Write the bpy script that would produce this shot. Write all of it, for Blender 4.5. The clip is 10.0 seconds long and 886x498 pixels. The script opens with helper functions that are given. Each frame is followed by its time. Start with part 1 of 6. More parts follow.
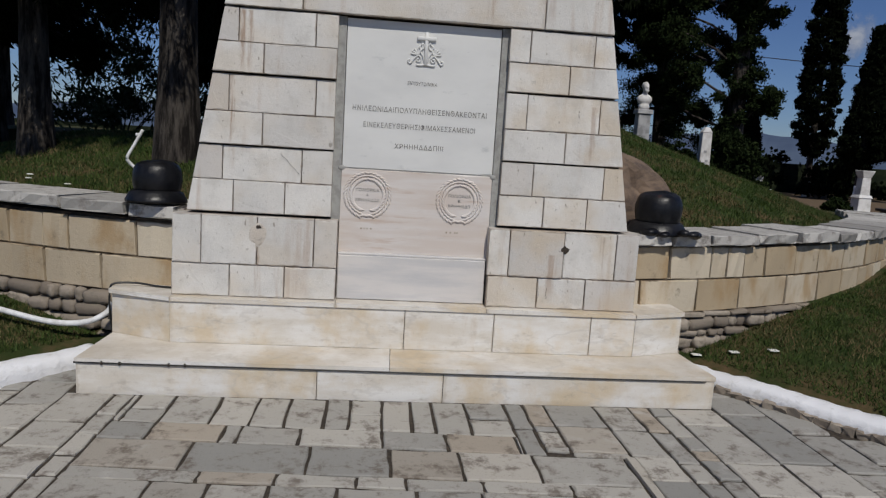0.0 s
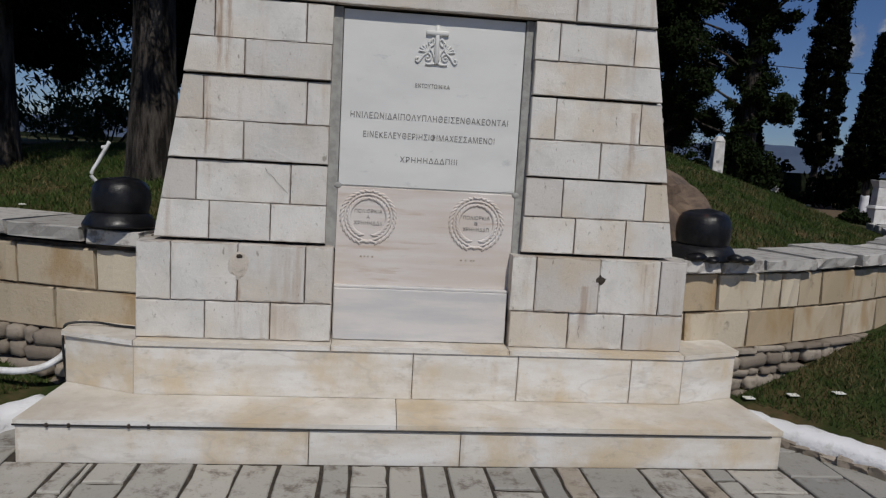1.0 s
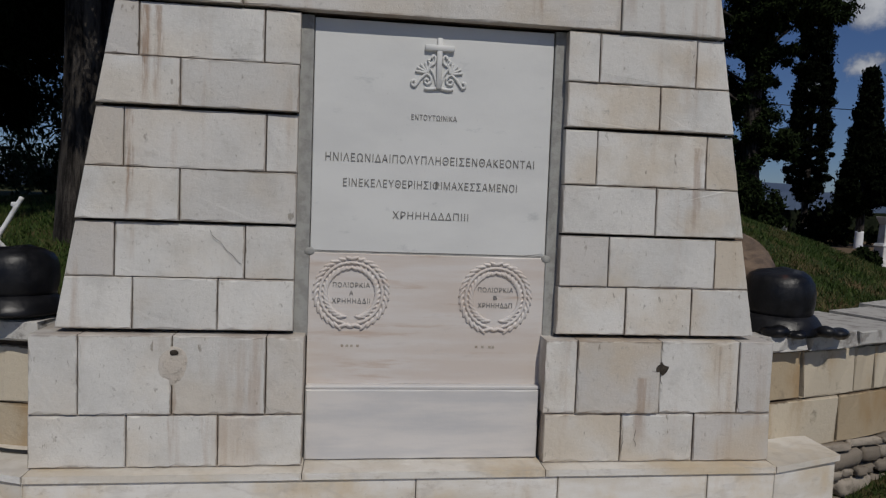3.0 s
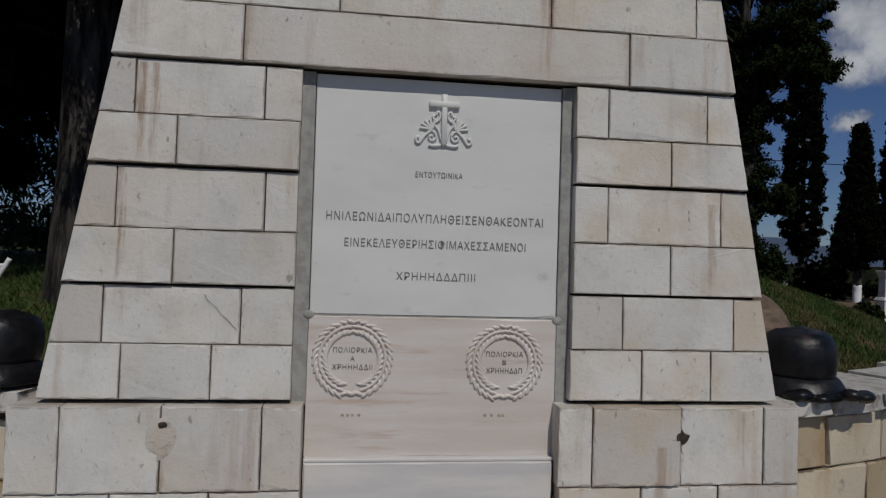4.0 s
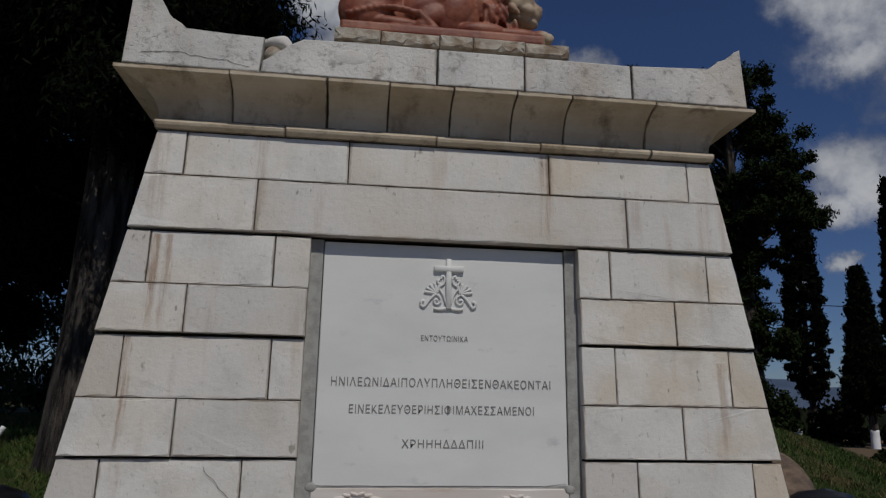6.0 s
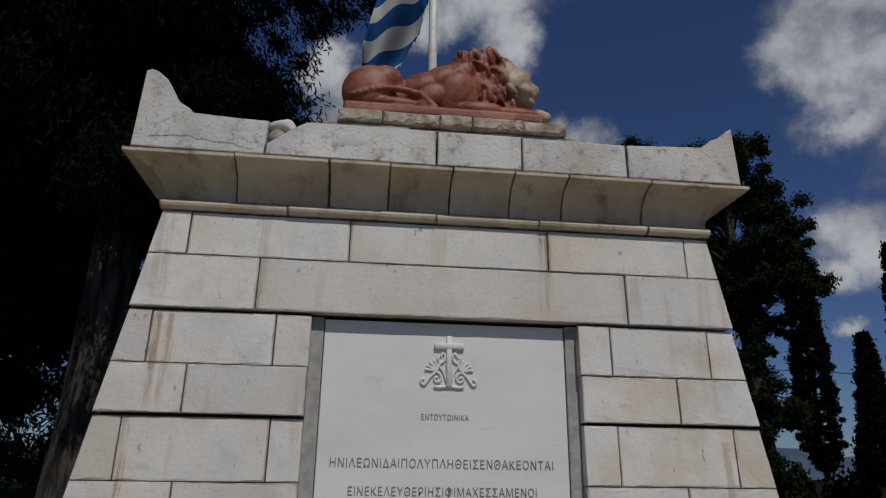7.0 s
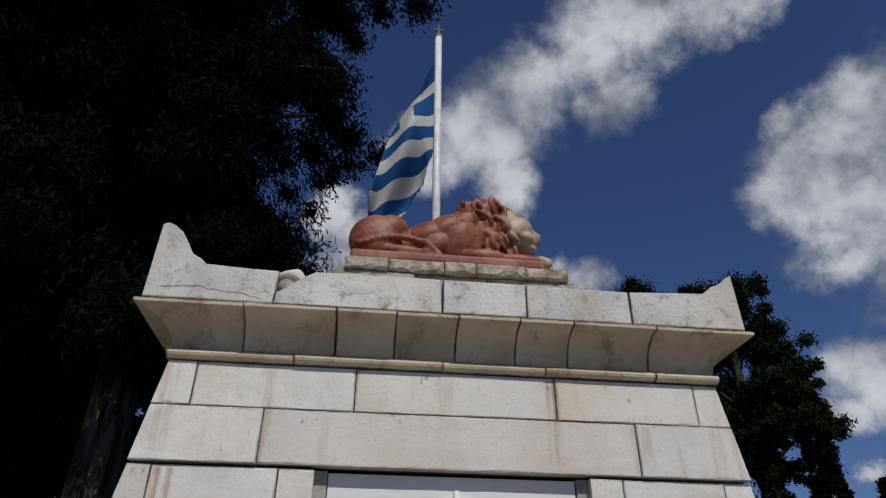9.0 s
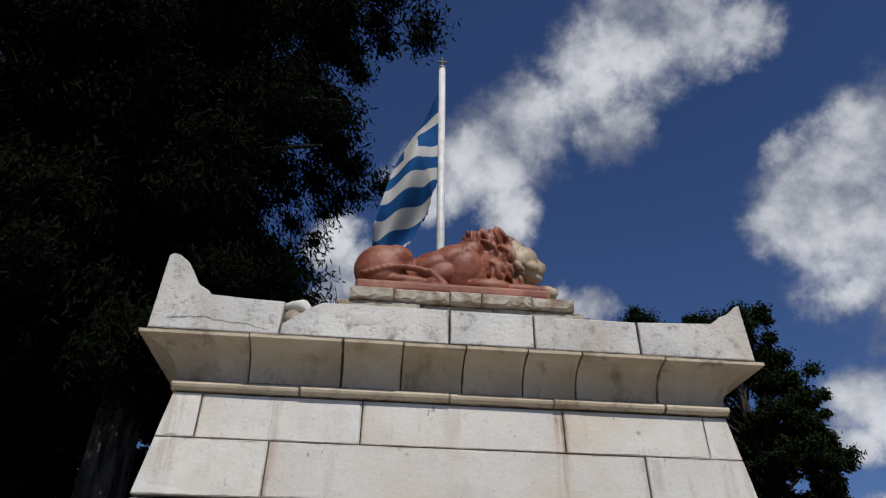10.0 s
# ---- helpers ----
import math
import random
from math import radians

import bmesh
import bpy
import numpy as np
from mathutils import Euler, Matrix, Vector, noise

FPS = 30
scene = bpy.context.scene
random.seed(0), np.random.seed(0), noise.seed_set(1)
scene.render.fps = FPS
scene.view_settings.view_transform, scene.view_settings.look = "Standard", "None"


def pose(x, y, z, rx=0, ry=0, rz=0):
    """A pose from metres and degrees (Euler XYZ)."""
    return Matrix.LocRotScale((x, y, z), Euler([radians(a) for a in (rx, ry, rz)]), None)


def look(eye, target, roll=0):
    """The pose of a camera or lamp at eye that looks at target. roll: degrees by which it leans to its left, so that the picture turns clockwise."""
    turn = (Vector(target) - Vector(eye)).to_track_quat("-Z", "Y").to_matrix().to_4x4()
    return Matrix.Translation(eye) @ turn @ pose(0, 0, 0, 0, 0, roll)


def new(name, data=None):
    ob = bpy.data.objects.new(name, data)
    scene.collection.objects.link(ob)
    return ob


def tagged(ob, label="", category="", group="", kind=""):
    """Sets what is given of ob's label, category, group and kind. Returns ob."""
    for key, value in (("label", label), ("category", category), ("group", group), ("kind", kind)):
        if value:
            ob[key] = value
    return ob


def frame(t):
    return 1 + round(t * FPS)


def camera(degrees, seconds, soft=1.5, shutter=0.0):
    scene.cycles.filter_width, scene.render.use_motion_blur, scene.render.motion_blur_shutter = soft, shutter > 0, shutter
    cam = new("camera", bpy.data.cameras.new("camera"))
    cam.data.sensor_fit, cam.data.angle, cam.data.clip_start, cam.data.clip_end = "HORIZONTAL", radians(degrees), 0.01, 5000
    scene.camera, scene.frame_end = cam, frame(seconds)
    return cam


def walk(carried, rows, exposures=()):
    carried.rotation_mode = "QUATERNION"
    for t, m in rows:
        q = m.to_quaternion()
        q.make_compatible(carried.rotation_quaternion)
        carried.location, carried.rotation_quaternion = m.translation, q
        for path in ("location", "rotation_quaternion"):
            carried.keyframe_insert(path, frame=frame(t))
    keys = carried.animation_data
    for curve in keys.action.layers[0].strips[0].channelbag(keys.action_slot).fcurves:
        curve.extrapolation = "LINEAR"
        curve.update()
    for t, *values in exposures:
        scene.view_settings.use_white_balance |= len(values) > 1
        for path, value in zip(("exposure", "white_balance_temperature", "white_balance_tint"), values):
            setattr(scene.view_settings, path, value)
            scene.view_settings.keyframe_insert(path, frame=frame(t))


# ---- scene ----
cam = camera(65.95, 10.0, soft=1.25)
PATH = [
    (0, (-0.253, 0.016, 1.675), (-0.055, 1.984, 1.378), 3.6),
    (0.5, (-0.263, 0.439, 1.72), (-0.052, 2.408, 1.437), 2.7),
    (1, (-0.301, 0.772, 1.685), (-0.091, 2.743, 1.418), 3.3),
    (1.5, (-0.361, 1.094, 1.714), (-0.09, 3.06, 1.472), 3.7),
    (2, (-0.343, 1.416, 1.68), (-0.043, 3.379, 1.44), 2.6),
    (3.5, (-0.308, 1.934, 1.748), (-0.068, 3.918, 1.683), 2.0),
    (4, (-0.339, 1.978, 1.746), (-0.077, 3.961, 1.767), 1.8),
    (4.5, (-0.34, 1.986, 1.754), (-0.075, 3.963, 1.895), 1.6),
    (5, (-0.362, 1.992, 1.776), (-0.097, 3.961, 2.01), 1.3),
    (5.5, (-0.365, 1.982, 1.8), (-0.11, 3.937, 2.138), 1.1),
    (7, (-0.353, 1.93, 1.859), (-0.128, 3.815, 2.489), 0.8),
    (7.5, (-0.364, 1.919, 1.876), (-0.146, 3.771, 2.597), 0.7),
    (8, (-0.366, 1.909, 1.869), (-0.157, 3.715, 2.703), 0.7),
    (8.5, (-0.371, 1.897, 1.876), (-0.169, 3.658, 2.802), 0.6),
    (9, (-0.377, 1.894, 1.881), (-0.181, 3.614, 2.882), 0.6),
    (9.5, (-0.383, 1.897, 1.895), (-0.193, 3.601, 2.925), 0.6),
    (10, (-0.399, 1.902, 1.888), (-0.214, 3.579, 2.963), 0.6),
]
EXPOSURES = [(0, -0.34), (1.5, -0.55), (3.5, -0.76), (5.5, -0.88), (7.0, -0.76), (8.0, -0.52), (9.0, -0.32), (10, -0.1)]
walk(cam, [(t, look(eye, target, roll)) for t, eye, target, roll in PATH], EXPOSURES)

# ---------- sky and sun ----------
SUN_AZ, SUN_EL = 170.0, 51.0          # compass-like: 0 is +y, 90 is +x
sun_way = Vector((math.sin(radians(SUN_AZ)) * math.cos(radians(SUN_EL)),
                  math.cos(radians(SUN_AZ)) * math.cos(radians(SUN_EL)), math.sin(radians(SUN_EL))))
sun = new("sun", bpy.data.lights.new("sun", "SUN"))
sun.data.energy, sun.data.angle, sun.data.color = 3.6, radians(0.53), (1.0, 0.955, 0.88)
sun.matrix_world = look(sun_way * 60, (0, 0, 0))

# azimuth, elevation and half-width of the cumulus heaps, in degrees
CLOUDS = [(4.8, 37.6, 3.6), (10.2, 39.0, 4.3), (16.0, 42.4, 4.3), (22.7, 45.3, 4.6), (28.6, 46.5, 4.0), (34.8, 46.8, 3.4), (39.4, 45.4, 2.7),
          (12.5, 36.1, 3.0), (24.9, 41.4, 2.9), (31.3, 51.0, 4.4), (42.5, 32.4, 5.0), (46.4, 34.9, 4.0), (38.9, 30.4, 3.6), (43.4, 27.9, 6.0),
          (44.2, 23.6, 3.9), (40.6, 25.0, 2.4), (40.2, 35.7, 2.0), (39.2, 17.4, 3.0), (40.6, 15.4, 2.6), (19.8, 26.7, 2.1), (17.9, 27.8, 1.5),
          (-4.4, 31.9, 2.6), (-2.3, 30.0, 2.9), (-4.5, 28.1, 2.2), (37.8, 14.0, 1.8), (38.0, 10.2, 1.0), (35.2, 9.5, 1.2),
          (-60, 35, 9), (95, 40, 10), (150, 30, 8), (-130, 38, 9)]


class Nodes:
    """Short-hand for building a node tree."""
    def __init__(self, tree):
        self.tree, self.n = tree, tree.nodes
        self.n.clear()

    def add(self, kind, **sets):
        node = self.n.new(kind)
        for key, value in sets.items():
            if key.startswith("in_"):
                key = key[3:]
                slot = node.inputs[int(key)] if key.isdigit() else node.inputs[key.replace("_", " ")]
                if isinstance(value, bpy.types.NodeSocket):
                    self.tree.links.new(value, slot)
                else:
                    slot.default_value = value
            else:
                setattr(node, key, value)
        return node

    def math(self, op, a, b=0.0, clamp=False):
        return self.add("ShaderNodeMath", operation=op, use_clamp=clamp, in_0=a, in_1=b).outputs[0]

    def mix(self, fac, a, b, blend="MIX"):
        m = self.add("ShaderNodeMix", data_type="RGBA", blend_type=blend)
        for slot, value in ((m.inputs[0], fac), (m.inputs[6], a), (m.inputs[7], b)):
            if isinstance(value, bpy.types.NodeSocket):
                self.tree.links.new(value, slot)
            else:
                slot.default_value = (*value, 1.0) if isinstance(value, tuple) and len(value) == 3 else value
        return m.outputs[2]

    def noise(self, where, scale, detail=4.0, rough=0.55):
        return self.add("ShaderNodeTexNoise", in_Vector=where, in_Scale=scale, in_Detail=detail, in_Roughness=rough).outputs["Fac"]

    def ramp(self, value, lo, hi, out_lo=0.0, out_hi=1.0, smooth=True):
        r = self.add("ShaderNodeMapRange", in_Value=value, in_1=lo, in_2=hi, in_3=out_lo, in_4=out_hi)
        r.interpolation_type = "SMOOTHSTEP" if smooth else "LINEAR"
        return r.outputs[0]


def make_world():
    world = bpy.data.worlds.new("sky")
    scene.world = world
    world.use_nodes = True
    k = Nodes(world.node_tree)
    sky = k.add("ShaderNodeTexSky", sky_type="NISHITA", sun_disc=False, sun_elevation=radians(SUN_EL), sun_rotation=radians(SUN_AZ),
                air_density=1.0, dust_density=0.0, ozone_density=3.0)
    way = k.add("ShaderNodeTexCoord").outputs["Generated"]
    warp = k.noise(way, 11.0, 8.0, 0.62)
    shove = k.add("ShaderNodeTexNoise", in_Vector=way, in_Scale=7.0, in_Detail=7.0, in_Roughness=0.62).outputs["Color"]
    shove = k.add("ShaderNodeVectorMath", operation="SUBTRACT", in_0=shove, in_1=(0.5, 0.5, 0.5)).outputs[0]
    moved = k.add("ShaderNodeVectorMath", operation="MULTIPLY_ADD", in_0=shove, in_1=(0.13, 0.13, 0.13), in_2=way).outputs[0]
    heap = None
    for az, el, half in CLOUDS:
        c = (math.sin(radians(az)) * math.cos(radians(el)), math.cos(radians(az)) * math.cos(radians(el)), math.sin(radians(el)))
        dot = k.add("ShaderNodeVectorMath", operation="DOT_PRODUCT", in_0=k.add("ShaderNodeVectorMath", operation="NORMALIZE", in_0=moved).outputs[0], in_1=c).outputs["Value"]
        one = k.ramp(dot, math.cos(radians(half * 1.5)), math.cos(radians(half * 0.35)), smooth=False)
        heap = one if heap is None else k.math("MAXIMUM", heap, one)
    fine = k.noise(way, 26.0, 8.0, 0.62)
    body = k.math("ADD", k.math("MULTIPLY", heap, 0.72), k.math("MULTIPLY", k.math("ADD", k.math("MULTIPLY", warp, 1.25), k.math("MULTIPLY", fine, 0.75)), 0.55))
    mask = k.math("MULTIPLY", k.ramp(body, 0.80, 1.34), 0.96)
    shade = k.ramp(k.math("ADD", k.math("MULTIPLY", k.noise(way, 6.0, 5.0, 0.55), 1.25), k.math("MULTIPLY", body, 0.50)), 1.02, 1.46)
    cloud = k.mix(shade, (0.19, 0.215, 0.28), (0.72, 0.74, 0.78))
    blue = k.mix(1.0, sky.outputs[0], (0.037, 0.045, 0.065), "MULTIPLY")
    total = k.mix(mask, blue, cloud)
    back = k.add("ShaderNodeBackground", in_Color=total, in_Strength=1.0)
    out = k.add("ShaderNodeOutputWorld")
    k.tree.links.new(back.outputs[0], out.inputs[0])


make_world()


# ---------- materials ----------
def material(name, build, bump=0.0, bump_scale=60.0, rough=0.75, metallic=0.0, spec=0.35, grime=0.0, grime_colour=(0.20, 0.13, 0.08)):
    m = bpy.data.materials.new(name)
    m.use_nodes = True
    k = Nodes(m.node_tree)
    tc = k.add("ShaderNodeTexCoord")
    geo = k.add("ShaderNodeNewGeometry")
    info = k.add("ShaderNodeObjectInfo")
    where = geo.outputs["Position"]
    colour, rough_out, height = build(k, where, info.outputs["Random"], geo.outputs["Random Per Island"])
    if grime:
        g = k.add("ShaderNodeSeparateXYZ", in_0=tc.outputs["Generated"]).outputs
        ragged = k.math("MULTIPLY", k.math("SUBTRACT", k.noise(where, 14.0, 6.0, 0.7), 0.38), 0.30)
        near = None
        for axis, reach in ((0, 0.009), (2, 0.019)):
            rim = k.math("MINIMUM", g[axis], k.math("SUBTRACT", 1.0, g[axis]))
            one = k.ramp(k.math("SUBTRACT", rim, k.math("MULTIPLY", ragged, reach / 0.05)), -0.2 * reach, reach, 1.0, 0.0)
            near = one if near is None else k.math("MAXIMUM", near, one)
        patchy = k.ramp(k.noise(where, 3.3, 5.0, 0.6), 0.40, 0.60, 0.35, 1.0)
        colour = k.mix(k.math("MULTIPLY", k.math("MULTIPLY", near, patchy), grime), colour, grime_colour)
    bsdf = k.add("ShaderNodeBsdfPrincipled", in_Metallic=metallic)
    bsdf.inputs["Specular IOR Level"].default_value = spec
    k.tree.links.new(colour, bsdf.inputs["Base Color"])
    if rough_out is None:
        bsdf.inputs["Roughness"].default_value = rough
    else:
        k.tree.links.new(rough_out, bsdf.inputs["Roughness"])
    if bump:
        h = k.noise(where, bump_scale, 6.0, 0.65)
        if height is not None:
            h = k.math("ADD", h, height)
        b = k.add("ShaderNodeBump", in_Strength=bump, in_Distance=0.01, in_Height=h)
        k.tree.links.new(b.outputs[0], bsdf.inputs["Normal"])
    out = k.add("ShaderNodeOutputMaterial")
    k.tree.links.new(bsdf.outputs[0], out.inputs[0])
    return m


def stretched(k, where, sx, sy, sz):
    return k.add("ShaderNodeVectorMath", operation="MULTIPLY", in_0=where, in_1=(sx, sy, sz)).outputs[0]


def offset(k, where, rnd, amount=37.0):
    v = k.add("ShaderNodeCombineXYZ", in_0=k.math("MULTIPLY", rnd, amount), in_1=k.math("MULTIPLY", rnd, amount * 0.7), in_2=k.math("MULTIPLY", rnd, amount * 1.3)).outputs[0]
    return k.add("ShaderNodeVectorMath", operation="ADD", in_0=where, in_1=v).outputs[0]


# x, foot, head, half-width and strength of the rust runs on the monument's face
RUNS = [(-1.205, 2.09, 2.50, 0.030, 0.80), (-1.15, 2.09, 2.50, 0.024, 0.65), (-1.268, 1.60, 2.07, 0.020, 0.80), (-1.22, 2.54, 2.95, 0.05, 0.35),
        (0.47, 2.52, 2.95, 0.045, 0.60), (1.26, 1.60, 2.02, 0.030, 0.50), (-1.075, 0.60, 0.96, 0.020, 0.70), (1.02, 0.62, 0.95, 0.05, 0.50),
        (0.88, 2.54, 2.80, 0.06, 0.30), (-0.80, 2.60, 2.95, 0.04, 0.35), (1.40, 0.70, 1.10, 0.03, 0.45)]


def weathered_marble(k, where, rnd, isl):
    w = offset(k, where, rnd, 9.0)
    tone = k.mix(k.ramp(rnd, 0, 1, smooth=False), (0.635, 0.615, 0.575), (0.735, 0.715, 0.67))
    greyer = k.ramp(k.math("FRACT", k.math("MULTIPLY", rnd, 13.7)), 0.80, 0.92)
    tone = k.mix(k.math("MULTIPLY", greyer, 0.60), tone, (0.50, 0.465, 0.43))
    cloud = k.ramp(k.noise(w, 3.0, 5.0), 0.35, 0.7)
    c = k.mix(k.math("MULTIPLY", cloud, 0.45), tone, (0.50, 0.495, 0.475))
    streak = k.ramp(k.noise(stretched(k, where, 7.0, 7.0, 0.55), 1.0, 7.0, 0.62), 0.54, 0.70)
    gate = k.ramp(k.noise(stretched(k, where, 1.0, 1.0, 0.8), 1.9, 3.0), 0.40, 0.56)
    c = k.mix(k.math("MULTIPLY", k.math("MULTIPLY", streak, gate), 0.45), c, (0.34, 0.21, 0.12))
    side = k.ramp(k.add("ShaderNodeSeparateXYZ", in_0=where).outputs[0], -0.3, 1.0, 0.30, 0.55)
    warm = k.ramp(k.noise(w, 2.1, 5.0), 0.42, 0.66)
    c = k.mix(k.math("MULTIPLY", warm, side), c, (0.53, 0.42, 0.28))
    # long rust runs below the joints
    pos = k.add("ShaderNodeSeparateXYZ", in_0=where).outputs
    fray = k.noise(stretched(k, where, 34.0, 34.0, 2.2), 1.0, 5.0, 0.65)
    sway = k.math("MULTIPLY", k.math("SUBTRACT", k.noise(stretched(k, where, 2.0, 2.0, 7.0), 1.0, 3.0), 0.5), 0.05)
    for run_x, run_lo, run_hi, run_w, run_s in RUNS:
        across = k.math("ABSOLUTE", k.math("SUBTRACT", k.math("ADD", pos[0], sway), run_x))
        band = k.ramp(across, run_w * 0.25, run_w, 1.0, 0.0)
        down = k.math("MULTIPLY", k.ramp(pos[2], run_lo - 0.03, run_lo + 0.12), k.ramp(pos[2], run_hi - 0.01, run_hi, 1.0, 0.0))
        thread = k.ramp(fray, 0.40, 0.58, 0.12, 1.0)
        c = k.mix(k.math("MULTIPLY", k.math("MULTIPLY", k.math("MULTIPLY", band, down), thread), run_s), c, (0.30, 0.19, 0.12))
    grime = k.ramp(k.noise(w, 6.0, 7.0, 0.7), 0.50, 0.70)
    c = k.mix(k.math("MULTIPLY", grime, 0.22), c, (0.38, 0.35, 0.30))
    fleck = k.ramp(k.noise(stretched(k, w, 1.0, 1.0, 0.4), 30.0, 4.0, 0.6), 0.66, 0.73)
    c = k.mix(k.math("MULTIPLY", fleck, 0.62), c, (0.17, 0.14, 0.10))
    spots = k.ramp(k.noise(w, 34.0, 6.0, 0.75), 0.58, 0.70)
    c = k.mix(k.math("MULTIPLY", spots, 0.55), c, (0.30, 0.28, 0.25))
    pits = k.ramp(k.noise(w, 120.0, 3.0, 0.6), 0.62, 0.75, 0.0, -1.2)
    return c, None, pits


def step_marble(k, where, rnd, isl):
    w = offset(k, where, rnd, 5.0)
    wave = k.noise(stretched(k, w, 1.2, 1.2, 4.5), 1.6, 7.0, 0.6)
    c = k.mix(k.ramp(wave, 0.35, 0.65), (0.63, 0.585, 0.51), (0.76, 0.745, 0.71))
    gold = k.ramp(k.noise(stretched(k, w, 1.3, 1.3, 1.1), 1.5, 6.0, 0.62), 0.46, 0.70)
    c = k.mix(k.math("MULTIPLY", gold, 0.72), c, (0.585, 0.45, 0.265))
    rusty = k.ramp(k.noise(stretched(k, where, 3.4, 3.4, 0.7), 1.7, 7.0, 0.7), 0.57, 0.70)
    c = k.mix(k.math("MULTIPLY", rusty, 0.16), c, (0.46, 0.30, 0.15))
    vein = k.ramp(k.math("ABSOLUTE", k.math("SUBTRACT", k.noise(stretched(k, w, 1.0, 1.0, 2.6), 1.3, 5.0, 0.5), 0.5)), 0.0, 0.02, 1.0, 0.0)
    c = k.mix(k.math("MULTIPLY", vein, 0.30), c, (0.46, 0.43, 0.39))
    dirt = k.ramp(k.noise(stretched(k, w, 1.0, 1.0, 2.0), 8.0, 8.0, 0.75), 0.52, 0.72)
    c = k.mix(k.math("MULTIPLY", dirt, 0.5), c, (0.38, 0.33, 0.27))
    fine = k.ramp(k.noise(w, 42.0, 6.0, 0.75), 0.58, 0.72)
    c = k.mix(k.math("MULTIPLY", fine, 0.35), c, (0.34, 0.29, 0.22))
    return c, None, None


def slab_marble(k, where, rnd, isl):
    w = stretched(k, where, 1.0, 1.0, 2.2)
    n = k.noise(w, 2.2, 6.0, 0.6)
    c = k.mix(k.ramp(n, 0.35, 0.7), (0.70, 0.70, 0.675), (0.64, 0.64, 0.62))
    grey = k.ramp(k.noise(w, 4.5, 7.0, 0.65), 0.60, 0.72)
    c = k.mix(k.math("MULTIPLY", grey, 0.62), c, (0.45, 0.46, 0.455))
    chip = k.ramp(k.noise(where, 44.0, 5.0, 0.7), 0.66, 0.74)
    c = k.mix(k.math("MULTIPLY", chip, 0.35), c, (0.36, 0.35, 0.33))
    return c, None, None


def pink_marble(k, where, rnd, isl):
    n = k.noise(stretched(k, where, 0.9, 0.9, 7.0), 1.6, 6.0, 0.6)
    c = k.mix(k.ramp(n, 0.35, 0.62), (0.665, 0.625, 0.59), (0.61, 0.54, 0.485))
    rust = k.ramp(k.noise(stretched(k, where, 1.3, 1.3, 13.0), 1.7, 6.0, 0.6), 0.57, 0.72)
    c = k.mix(k.math("MULTIPLY", rust, 0.55), c, (0.47, 0.33, 0.235))
    smoke = k.ramp(k.noise(stretched(k, where, 1.6, 1.6, 8.0), 2.3, 6.0, 0.65), 0.58, 0.72)
    c = k.mix(k.math("MULTIPLY", smoke, 0.4), c, (0.44, 0.41, 0.39))
    return c, None, None


def grey_marble(k, where, rnd, isl):
    n = k.noise(stretched(k, where, 1.0, 1.0, 6.0), 1.9, 6.0, 0.6)
    c = k.mix(k.ramp(n, 0.35, 0.65), (0.66, 0.63, 0.60), (0.54, 0.53, 0.525))
    return c, None, None


def cornice_stone(k, where, rnd, isl):
    w = offset(k, where, rnd, 7.0)
    c = k.mix(k.ramp(k.noise(w, 3.5, 5.0), 0.35, 0.7), (0.67, 0.655, 0.615), (0.50, 0.49, 0.465))
    warm = k.ramp(k.noise(stretched(k, w, 2.0, 2.0, 0.8), 1.6, 4.0), 0.45, 0.75)
    c = k.mix(k.math("MULTIPLY", warm, 0.45), c, (0.44, 0.33, 0.22))
    lichen = k.ramp(k.noise(w, 14.0, 6.0, 0.7), 0.53, 0.70)
    c = k.mix(k.math("MULTIPLY", lichen, 0.70), c, (0.17, 0.15, 0.13))
    return c, None, k.ramp(k.noise(w, 60.0, 4.0, 0.6), 0.58, 0.75, 0.0, -1.0)


def cavetto_stone(k, where, rnd, isl):
    w = offset(k, where, rnd, 7.0)
    c = k.mix(k.ramp(k.noise(w, 3.0, 6.0, 0.65), 0.35, 0.68), (0.58, 0.50, 0.385), (0.44, 0.35, 0.24))
    soot = k.ramp(k.noise(stretched(k, w, 1.0, 1.0, 0.7), 5.0, 7.0, 0.7), 0.50, 0.70)
    c = k.mix(k.math("MULTIPLY", soot, 0.80), c, (0.17, 0.12, 0.075))
    return c, None, k.ramp(k.noise(w, 60.0, 4.0, 0.6), 0.58, 0.75, 0.0, -1.0)


def paver_stone(k, where, rnd, isl):
    w = offset(k, where, rnd, 11.0)
    r = k.math("FRACT", k.math("MULTIPLY", rnd, 7.31))
    tone = k.mix(r, (0.255, 0.25, 0.23), (0.45, 0.425, 0.375))
    tan = k.ramp(k.math("FRACT", k.math("MULTIPLY", rnd, 23.7)), 0.8, 1.0)
    tone = k.mix(k.math("MULTIPLY", tan, 0.7), tone, (0.34, 0.28, 0.21))
    blot = k.ramp(k.noise(w, 7.0, 8.0, 0.75), 0.50, 0.66)
    c = k.mix(k.math("MULTIPLY", blot, 0.8), tone, (0.11, 0.085, 0.065))
    pale = k.ramp(k.noise(w, 4.0, 5.0), 0.58, 0.75)
    c = k.mix(k.math("MULTIPLY", pale, 0.5), c, (0.48, 0.46, 0.43))
    speck = k.ramp(k.noise(w, 55.0, 5.0, 0.7), 0.58, 0.72)
    c = k.mix(k.math("MULTIPLY", speck, 0.5), c, (0.09, 0.075, 0.06))
    return c, None, None


